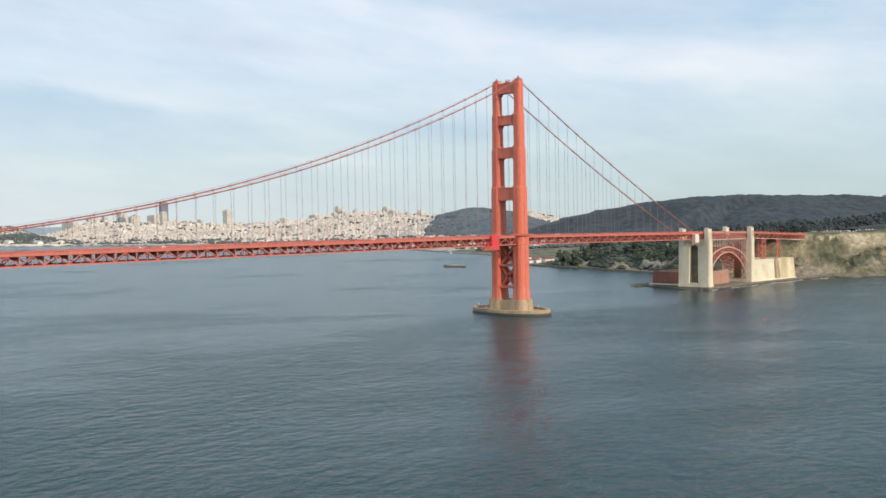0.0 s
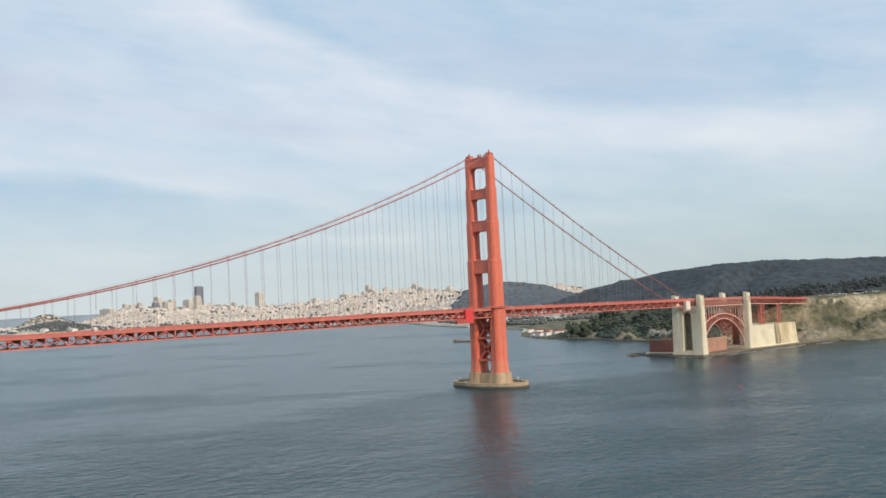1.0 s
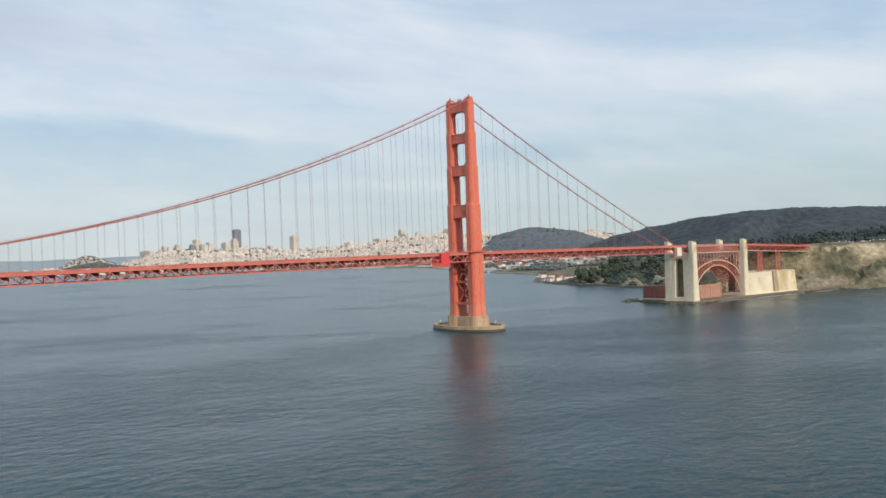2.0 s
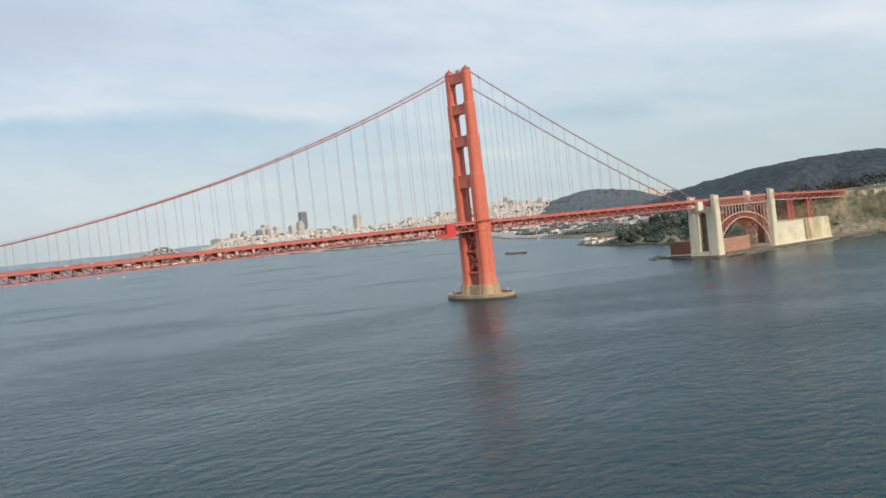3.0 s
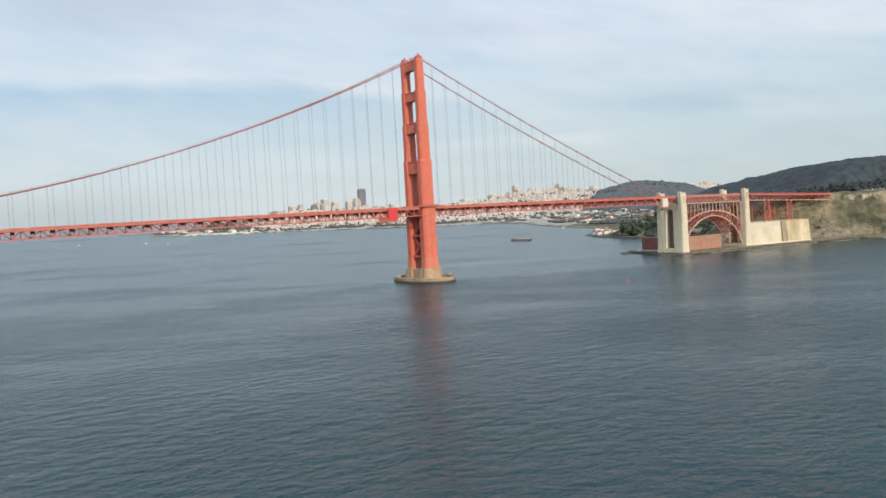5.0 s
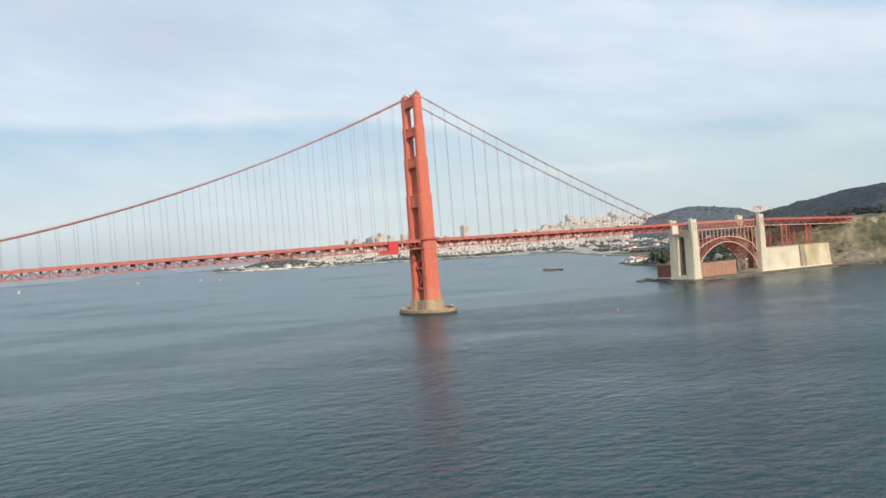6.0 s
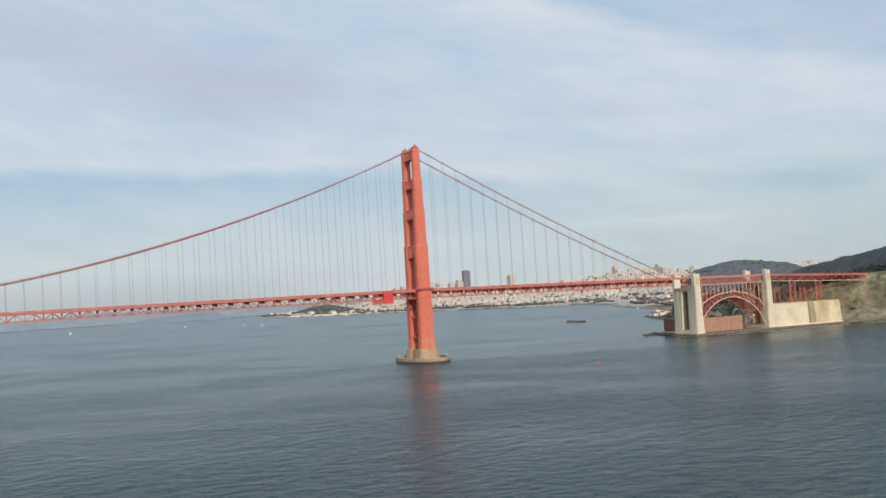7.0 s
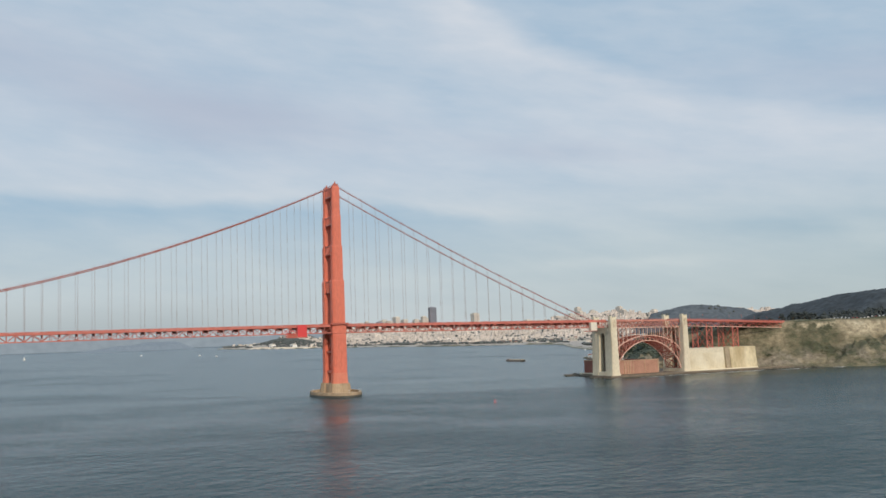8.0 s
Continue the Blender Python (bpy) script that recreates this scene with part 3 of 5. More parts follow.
def ground_height(x, y):
    """The height of the land at true metres x, y (numpy arrays do as well)."""
    x, y = np.asarray(x, float), np.asarray(y, float)
    e = 20.0
    slope = (np.interp(y + e, COAST_Y, COAST_X) - np.interp(y - e, COAST_Y, COAST_X)) / (2 * e)
    d = (x - np.interp(y, COAST_Y, COAST_X)) / np.sqrt(1 + np.minimum(slope ** 2, 6))
    wob = 9 * np.sin(x * 0.031 + 1.3 * np.sin(y * 0.027)) + 7 * np.sin(y * 0.043 + 0.7 * np.sin(x * 0.05)) + 4 * np.sin(x * 0.11 + y * 0.09)
    d = d + wob * np.clip(d / 40, 0, 1)
    h, w = np.interp(y, CLIFF_Y, CLIFF_H), np.interp(y, CLIFF_Y, CLIFF_W)
    u = np.clip(d / w, 0, 1)
    top = np.clip((u - 0.70) / 0.17, 0, 1)
    z = h * (0.70 * u + 0.30 * top * top * (3 - 2 * top)) + 2.2 * np.clip(d / 6, 0, 1)
    gully = 7.5 * value_noise(x * 0.028, y * 0.028) + 4.0 * value_noise(x * 0.075 + 5, y * 0.075) + 1.6 * value_noise(x * 0.2, y * 0.2 + 9)
    # rills that run down the face of the bluff
    shore = 0.81 * x - 0.58 * y
    gully = gully + 1.3 * value_noise(x * 0.36, y * 0.36) + 0.8 * value_noise(x * 0.7, y * 0.7 + 2)
    gully = gully + 3.2 - 8.5 * np.abs(value_noise(shore * 0.062 + 0.02 * value_noise(x * 0.05, y * 0.05), d * 0.016)) - 3.6 * np.abs(value_noise(shore * 0.16, d * 0.04 + 3))
    gully = gully + 3.0 - 8.0 * np.abs(value_noise(x * 0.041 + 3, y * 0.041 + 1)) - 3.0 * np.abs(value_noise(x * 0.11, y * 0.11 + 4))
    z = z + gully * (0.10 + 4.4 * u * (1 - u)) * np.clip(z / 8, 0, 1) * np.clip((1100 - x) / 200, 0, 1) * np.clip((600 - y) / 60, 0, 1)
    inland = np.clip((d - 120) / 500, 0, 1)
    inland = np.where(y > 620, np.clip((d - 380) / 500, 0, 1), inland)
    flat = np.clip((y - 560) / 200, 0, 1)
    hills = sum(a * np.exp(-((x - cx) / rx) ** 2 - ((y - cy) / ry) ** 2) for cx, cy, a, rx, ry in HILLS)
    capes = sum(a * np.exp(-((x - cx) / rx) ** 2 - ((y - cy) / ry) ** 2) for cx, cy, a, rx, ry in CAPES)
    z = z + hills * inland + 18 * flat * inland + capes * np.clip(d / 80, 0, 1)
    z = z + np.clip(d / 100, 0, 1) * (1.5 * np.sin(x * 0.019 + y * 0.013) + 1.2 * np.sin(y * 0.031 - x * 0.017))
    return np.where(d < 0, np.maximum(-8, d * 0.5), z)


def wooded(x, y, z):
    """Whether woods stand at x, y: the slope over the shore, the bluff's back and the hills, not the open tops and flats."""
    if z < 3:
        return False
    if 118 < y < 505:
        if z < 19 and noise.noise(Vector((x * 0.016, y * 0.022, 3))) > 0.16:
            return False
        return noise.noise(Vector((x * 0.012, y * 0.012, 1))) > -0.36
    if y <= 118:
        return x > 860 + 60 * noise.noise(Vector((x * 0.01, y * 0.01, 4))) and noise.noise(Vector((x * 0.004, y * 0.004, 7))) > -0.5
    return z > 24 and x < 2960 and y < 2800 + min(0.9 * (x - 2670), 0.25 * (2670 - x)) + 90 * noise.noise(Vector((x * 0.006, y * 0.006, 8))) and (x > 1400 or noise.noise(Vector((x * 0.004, y * 0.004, 7))) > -0.42)


def grid_steps(*stretches):
    out = []
    for a, b, step in stretches:
        out += list(np.arange(a, b, step))
    return np.array(out)


def land():
    xs = grid_steps((380, 560, 5), (560, 860, 2.5), (860, 1000, 5), (1000, 1600, 25), (1600, 5200, 60))
    ys = grid_steps((-2400, -500, 60), (-500, -220, 5), (-220, 60, 2.5), (60, 720, 5), (720, 2000, 40), (2000, 8200, 70))
    gx, gy = np.meshgrid(xs, ys, indexing="ij")
    gz = ground_height(gx, gy)
    n, m = gx.shape
    sh = Shape()
    sh.v = list(zip(gx.ravel().tolist(), gy.ravel().tolist(), gz.ravel().tolist()))
    keep = gz > -7.5
    sh.f = [(i * m + j, (i + 1) * m + j, (i + 1) * m + j + 1, i * m + j + 1) for i in range(n - 1) for j in range(m - 1) if keep[i, j] or keep[i + 1, j] or keep[i, j + 1] or keep[i + 1, j + 1]]
    ob = part("ground", sh, LAND, smooth=True)
    ob.data.materials.append(WOODS)
    ob.data.materials.append(CITY_GROUND)
    # dark litter under the far woods
    mid = [(sum(sh.v[i][0] for i in q) / 4, sum(sh.v[i][1] for i in q) / 4, sum(sh.v[i][2] for i in q) / 4) for q in sh.f]
    ob.data.polygons.foreach_set("material_index", [1 if x > 850 and wooded(x, y, z) else 2 if (y > 2250 and z > 3) or (y > 1250 and 1 < z < 26) else 0 for x, y, z in mid])
    tagged(ob, "grassy coastal bluff and wooded hills with bare cliffs above the bay", "ground", kind="structure")


land()
water = part("water", Shape().add([(-9500, -9500, 0), (11000, -9500, 0), (11000, 11000, 0), (-9500, 11000, 0)], [(0, 1, 2, 3)]), WATER)
tagged(water, "rippled grey-green sea water of the strait", "water", kind="structure")


# ---- the suspension bridge ----
HALF = 13.7          # from the bridge's middle to each cable
PANEL = 7.62         # one panel of the stiffening truss
NORTH_END, S1_X, S2_X, VIADUCT_END = -92 * PANEL, 352.0, 462.5, 640.0
TRUSS = 8.0


def road(x):
    """The height of the roadway: cambered over the main span, falling southward past the tower."""
    return 74.8 + 1.0 * (1 - ((x + 640) / 640) ** 2) if x <= 0 else 74.8 - 0.0125 * x - 0.028 * max(0.0, x - 460)


def cable_height(x):
    if x <= 0:
        return 81.0 + 143.5 * ((x + 640) / 640) ** 2
    return 224.5 - 0.530 * x + 0.000178 * x * x


bridge = thing("suspension_bridge", "orange-painted steel suspension bridge with a tall portal tower", "bridge")


def stepped(hx, hy, k=0.16):
    """The outline of a tower leg: a block with two steps cut from every corner."""
    a, b = 1 - k, 1 - 2 * k
    q = [(1, b * 0.9), (0.93, b * 0.9), (0.93, a * 0.95), (a * 0.95, a * 0.95), (a * 0.95, 0.93), (b * 0.9, 0.93), (b * 0.9, 1)]
    pts = [(x, y) for x, y in q] + [(-x, y) for x, y in reversed(q)] + [(-x, -y) for x, y in q] + [(x, -y) for x, y in reversed(q)]
    # a shallow flute down the middle of the broad faces
    out = []
    for i, (x, y) in enumerate(pts):
        out.append((x * hx, y * hy))
        nx, ny = pts[(i + 1) % len(pts)]
        if abs(y) == 1 and y == ny:
            s = 1 if nx > x else -1
            out += [(-s * 0.12 * hx, y * hy), (-s * 0.12 * hx, y * hy * 0.94), (s * 0.12 * hx, y * hy * 0.94), (s * 0.12 * hx, y * hy)]
        if abs(x) == 1 and x == nx:
            s = 1 if ny > y else -1
            out += [(x * hx, -s * 0.14 * hy), (x * hx * 0.95, -s * 0.14 * hy), (x * hx * 0.95, s * 0.14 * hy), (x * hx, s * 0.14 * hy)]
    return out


# tiers of a leg: z from, z to, half width along the bridge, half width across it
TIERS = [(24.5, 66.0, 7.7, 5.2), (66.0, 77.0, 8.0, 5.4), (77.0, 123.0, 6.95, 4.8), (123.0, 160.0, 5.9, 4.3), (160.0, 193.0, 4.95, 3.95), (193.0, 223.5, 4.1, 3.55)]


def build_tower():
    tower = part("tower", Shape().box(-0.8, 0.8, -9, 9, 222.5, 223.6), ORANGE, bridge, "twin-legged orange steel tower with stepped portal openings")
    for side in (-1, 1):
        cy = side * HALF
        leg = Shape()
        foot = Shape().prism([(x, y + cy) for x, y in stepped(8.5, 5.9)], 13.4, 15.2, 0.985, (0, cy))
        foot.prism([(x, y + cy) for x, y in stepped(8.25, 5.7)], 15.2, 24.5, 0.94, (0, cy))
        part("leg_base", foot, BASE_PAINT, tower, "paler orange painted foot")
        for z0, z1, hx, hy in TIERS:
            leg.prism([(x, y + cy) for x, y in stepped(hx, hy)], z0, z1 - 1.6, 0.985, (0, cy))
            leg.prism([(x * 0.985, cy + y * 0.985) for x, y in stepped(hx, hy)], z1 - 1.6, z1, 0.93, (0, cy))
        part("leg", leg, ORANGE, tower)
        cap = Shape().box(-3.3, 3.3, cy - 2.9, cy + 2.9, 223.4, 225.6, 0.7).box(-2.0, 2.0, cy - 1.9, cy + 1.9, 225.6, 226.8, 0.5)
        part("saddle_housing", cap, ORANGE_DULL, tower)
        part("beacon", Shape().lathe([(0.01, 226.8), (0.8, 226.8), (0.8, 228.0), (0.45, 228.6), (0.45, 228.9), (0.01, 229.3)], (0, cy), 8), ORANGE_DULL, tower, "small red beacon lamp")
        for x in (-2.9, 2.9):
            part("railing", Shape().beam((x, cy - 2.8, 226.4), (x, cy + 2.8, 226.4), 0.15).beam((x, cy - 2.8, 223.6), (x, cy - 2.8, 226.4), 0.15).beam((x, cy + 2.8, 223.6), (x, cy + 2.8, 226.4), 0.15), ORANGE_DULL, tower)
    # lifting frame and lamp on the top strut between the saddles
    frame_bars = Shape().beam((0, -2.2, 223.6), (0, -2.2, 226.2), 0.35).beam((0, 2.2, 223.6), (0, 2.2, 226.2), 0.35).beam((0, -2.4, 226.2), (0, 2.4, 226.2), 0.35).box(-1.0, 1.0, -1.0, 1.0, 223.6, 225.2, 0.2)
    part("lifting_frame", frame_bars, ORANGE_DULL, tower)
    part("top_walkway", Shape().beam((-2.4, -9.5, 224.9), (-2.4, 9.5, 224.9), 0.14).beam((2.4, -9.5, 224.9), (2.4, 9.5, 224.9), 0.14).beam((-2.4, 0, 223.6), (-2.4, 0, 224.9), 0.14).beam((2.4, 0, 223.6), (2.4, 0, 224.9), 0.14), ORANGE_DULL, tower)
    inner = HALF - 3.1
    for z0, z1, hx in ((213.0, 222.6, 3.1), (182.5, 191.5, 3.7), (150.5, 160.5, 4.4), (109.5, 122.0, 5.2)):
        strut = Shape().box(-hx, hx, -inner, inner, z0 + 1.2, z1 - 0.8)
        strut.box(-hx - 0.5, hx + 0.5, -inner, inner, z1 - 0.8, z1).box(-hx - 0.5, hx + 0.5, -inner, inner, z0, z0 + 1.2)
        for k in range(-3, 4):
            for s in (-1, 1):
                strut.box(s * hx - 0.3, s * hx + 0.3, k * 2.6 - 0.4, k * 2.6 + 0.4, z0 + 1.2, z1 - 0.8)
        # haunches that round the corners of the openings
        for s in (-1, 1):
            for zz0, dz in ((z0, -3.2), (z1, 2.2)):
                y0, y1 = s * (inner - 0.2), s * (inner - 2.6)
                tri = [(-hx, y0, zz0), (-hx, y1, zz0), (-hx, y0, zz0 + dz), (hx, y0, zz0), (hx, y1, zz0), (hx, y0, zz0 + dz)]
                strut.add(tri, [(0, 1, 2), (5, 4, 3), (0, 3, 4, 1), (1, 4, 5, 2), (2, 5, 3, 0)])
        part("portal_strut", strut, ORANGE, tower)
    y = HALF - 4.4
    for z0, z1 in ((26.0, 45.5), (47.0, 66.0)):
        for x in (-2.6, 2.6):
            for s in (-1, 1):
                part("cross_brace", Shape().beam((x, -y * s, z0), (x, y * s, z1), 2.0, 2.6), ORANGE, tower)
        part("lower_strut", Shape().box(-6.0, 6.0, -y, y, z0 - 1.6, z0 + 0.6), ORANGE, tower)
    part("lower_strut", Shape().box(-6.2, 6.2, -y, y, 65.0, 67.5), ORANGE, tower)
    # collars of the walkway round each leg
    for side in (-1, 1):
        part("walkway", Shape().box(-9.4, 9.4, side * HALF - 7.2, side * HALF + 7.2, 75.2, 75.7).box(-9.4, 9.4, side * HALF + side * 7.0 - 0.1, side * HALF + side * 7.0 + 0.1, 75.7, 77.0), ORANGE_DULL, tower)


build_tower()

# cables with their hand ropes and bands
for side in (-1, 1):
    cy = side * HALF
    pts = [(x, cy, cable_height(x)) for x in np.arange(NORTH_END, 0, 10).tolist() + [0.0]]
    south = [(x, cy, cable_height(x)) for x in np.linspace(0, 329, 36)]
    cable = part("main_cable", Shape().tube(pts + south[1:], 0.48, 8), CABLE, bridge, smooth=True)
    ropes = Shape()
    for off in (-0.5, 0.5):
        ropes.tube([(x, y + off, z + 1.5) for x, y, z in pts + south[1:]], 0.05, 4)
    part("hand_rope", ropes, ROPE, cable)
    for x in np.arange(NORTH_END + 2 * PANEL, 318, 2 * PANEL):
        if abs(x) < 6:
            continue
        part("cable_band", Shape().box(x - 0.6, x + 0.6, cy - 0.68, cy + 0.68, cable_height(x) - 0.68, cable_height(x) + 0.68), CABLE, cable)
        z0, z1 = road(x) - 0.8, cable_height(x)
        if z1 - z0 > 2:
            sus = Shape()
            for dx in (-0.3, 0.3):
                sus.tube([(x + dx, cy, z0), (x + dx, cy, z1)], 0.068, 5)
            part("suspender", sus, ROPE, bridge)

# stiffening trusses: shared meshes for the repeated members
panels = [k * PANEL for k in range(round(NORTH_END / PANEL), round(340 / PANEL))]
vert_mesh = mesh_of("vertical", Shape().box(-0.28, 0.28, -0.35, 0.35, -TRUSS, -1.4), TRUSS_PAINT)
rise_mesh = mesh_of("diagonal", Shape().beam((0, 0, -TRUSS + 0.3), (PANEL, 0, -1.7), 0.55, 0.6), TRUSS_PAINT)
fall_mesh = mesh_of("diagonal", Shape().beam((0, 0, -1.7), (PANEL, 0, -TRUSS + 0.3), 0.55, 0.6), TRUSS_PAINT)
for side in (-1, 1):
    cy = side * HALF
    chord = Shape()
    for x in panels:
        za, zb = road(x), road(x + PANEL)
        chord.beam((x, cy, za - 1.35), (x + PANEL, cy, zb - 1.35), 0.9, 1.1)
    truss = part("stiffening_truss", chord, TRUSS_PAINT, bridge)
    low = Shape()
    for x in panels:
        low.beam((x, cy, road(x) - TRUSS), (x + PANEL, cy, road(x + PANEL) - TRUSS), 0.9, 0.95)
    part("bottom_chord", low, TRUSS_PAINT, truss)
    joined = Shape()
    for i, x in enumerate(panels):
        if abs(x) < 4:
            continue
        if side < 0:
            part("vertical", vert_mesh, TRUSS_PAINT, truss, at=(x, cy, road(x)))
            part("diagonal", fall_mesh if i % 2 else rise_mesh, TRUSS_PAINT, truss, at=(x, cy, road(x)))
        else:
            joined.box(x - 0.28, x + 0.28, cy - 0.35, cy + 0.35, road(x) - TRUSS, road(x) - 1.4)
            a, b = (-1.7, -TRUSS + 0.3) if i % 2 else (-TRUSS + 0.3, -1.7)
            joined.beam((x, cy, road(x) + a), (x + PANEL, cy, road(x) + b), 0.55, 0.6)
    if side > 0:
        tagged(part("truss_web", joined, TRUSS_PAINT, truss), kind="stuff")


def deck_strip(x0, x1, name, label):
    """Roadway slab, edge girders and railings of one stretch."""
    xs = np.linspace(x0, x1, max(2, int(abs(x1 - x0) / 15.24) + 1))
    slab, curb = Shape(), Shape()
    for a, b in zip(xs, xs[1:]):
        slab.beam((a, 0, road(a) - 0.35), (b, 0, road(b) - 0.35), 25.4, 0.6)
    deck = part(name, slab, ASPHALT, bridge, label)
    for side in (-1, 1):
        edge, rail = Shape(), Shape()
        for a, b in zip(xs, xs[1:]):
            edge.beam((a, side * (HALF + 0.75), road(a) - 0.75), (b, side * (HALF + 0.75), road(b) - 0.75), 0.35, 2.0)
            rail.beam((a, side * (HALF + 0.75), road(a) + 1.25), (b, side * (HALF + 0.75), road(b) + 1.25), 0.22, 0.2)
            rail.beam((a, side * (HALF + 0.75), road(a) + 0.45), (b, side * (HALF + 0.75), road(b) + 0.45), 0.12, 0.15)
            n = max(1, int((b - a) / 0.62))
            for k in range(n):
                x = a + (b - a) * k / n
                rail.box(x - 0.17, x + 0.17, side * (HALF + 0.75) - 0.06, side * (HALF + 0.75) + 0.06, road(x) + 0.2, road(x) + 1.2)
        part("edge_girder", edge, TRUSS_PAINT, deck)
        tagged(part("railing", rail, TRUSS_PAINT, deck), kind="stuff")
    return deck


main_deck = deck_strip(NORTH_END, 345, "roadway", "asphalt roadway between orange steel railings")
beams = Shape()
for i, x in enumerate(panels):
    z = road(x)
    if i % 2:
        beams.beam((x, -HALF, z - 1.7), (x, HALF, z - 1.7), 0.5, 1.2)
    else:
        # deep floor beams where the suspenders hang, with a haunch behind each truss
        beams.beam((x, -HALF, z - 2.7), (x, HALF, z - 2.7), 0.6, 3.2)
        for s in (-1, 1):
            beams.beam((x, s * (HALF - 0.6), z - 5.0), (x, s * (HALF - 4.0), z - 4.0), 0.45, 1.2)
    beams.beam((x, -HALF, z - TRUSS), (x, HALF, z - TRUSS), 0.5, 0.6)
    s = 1 if i % 2 else -1
    beams.beam((x, -HALF * s, z - TRUSS), (x + PANEL, 0, z - TRUSS), 0.4, 0.45)
    beams.beam((x, 0, z - TRUSS), (x + PANEL, HALF * s, z - TRUSS), 0.4, 0.45)
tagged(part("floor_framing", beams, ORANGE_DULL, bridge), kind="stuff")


# ---- tower pier with its oval fender ----
def build_pier():
    pier = thing("tower_pier", "stained concrete pier with an oval fender ring standing in the water", "pier")
    block = Shape()
    for side in (-1, 1):
        block.prism([(x, y + side * HALF) for x, y in stepped(11.0, 8.0, 0.12)], 2.0, 13.4, 0.9, (0, side * HALF))
    block.box(-8.6, 8.6, -9, 9, 2.0, 12.8, 0.5)
    part("pedestal", block, PIER_CONCRETE, pier)
    part("apron", Shape().prism([(22.5 * math.cos(a), 42 * math.sin(a)) for a in np.linspace(0, 2 * math.pi, 48, endpoint=False)], -3.0, 2.6), PIER_CONCRETE, pier)
    ring = Shape().lathe([(0.92, -4.0), (0.92, 4.6), (0.94, 4.9), (0.99, 4.9), (1.0, 4.6), (1.0, 1.4), (1.012, 1.2), (1.012, -4.0)], (0, 0), 72, 24.5, 45.0)
    part("fender_wall", ring, PIER_CONCRETE, pier)
    part("tide_line", Shape().lathe([(0.99, -4.0), (0.99, 1.9), (1.016, 1.9), (1.02, -4.0)], (0, 0), 72, 24.5, 45.0), WET_CONCRETE, pier, "dark wet band at the waterline")
    for x, y in ((-20.5, 14.0), (20.0, -18.0), (0.0, 42.5), (0.0, -42.5)):
        part("lamp_post", Shape().tube([(x, y, 2.6), (x, y, 6.4)], 0.14, 6).box(x - 0.35, x + 0.35, y - 0.35, y + 0.35, 6.4, 7.0), WHITE, pier, "white navigation lamp post")


build_pier()
bridge_red = thing("scaffold_enclosure", "bright red sheeted scaffold hung on the bridge truss beside the tower", "scaffold", at=(-41.0, -HALF - 2.6, 63.6))
part("sheeting", Shape().box(-5.2, 5.2, -1.2, 1.2, 0, 12.2), RED_SHEET, bridge_red)
for x in (-5.3, 5.3):
    part("pole", Shape().tube([(x, -1.95, -0.4), (x, -1.95, 12.6)], 0.12, 5), STEEL, bridge_red)
part("platform", Shape().box(-17.0, 5.6, -2.2, 2.2, -0.9, -0.1), ORANGE_DULL, bridge_red)
for x in (-16.4, -12.6, -8.8):
    for y in (-1.9, 1.9):
        part("pole", Shape().beam((x, y, -0.1), (x, y, 6.4), 0.35), RED_SHEET, bridge_red)
for y in (-1.9, 1.9):
    part("rail", Shape().beam((-16.6, y, 6.3), (-5.2, y, 6.3), 0.4).beam((-16.6, y, 3.1), (-5.2, y, 3.1), 0.3), RED_SHEET, bridge_red)
part("netting", Shape().box(-16.2, -5.4, -1.5, -1.2, 0.0, 3.0), ORANGE_DULL, bridge_red, "dull red debris netting")
bridge_cream = thing("scaffold_enclosure", "cream sheeted scaffold box hung on the truss beside the pylon", "scaffold", at=(324.0, -HALF - 3.0, 59.0))
part("sheeting", Shape().box(-4.6, 4.6, -1.8, 1.8, 0, 10.0), CREAM_SHEET, bridge_cream)
for x in (-4.7, 4.7):
    part("pole", Shape().tube([(x, -1.95, -0.4), (x, -1.95, 10.6)], 0.12, 5), STEEL, bridge_cream)
part("platform", Shape().box(-12.0, 5.2, -2.2, 2.2, -0.9, -0.1), ORANGE_DULL, bridge_cream)


# ---- pylons, arch and viaduct ----
def notched(hx, hy, n):
    """A block's outline with one small step cut from every corner."""
    return [(hx, -hy + n), (hx, hy - n), (hx - n, hy - n), (hx - n, hy), (-hx + n, hy), (-hx + n, hy - n), (-hx, hy - n), (-hx, -hy + n), (-hx + n, -hy + n), (-hx + n, -hy), (hx - n, -hy), (hx - n, -hy + n)]


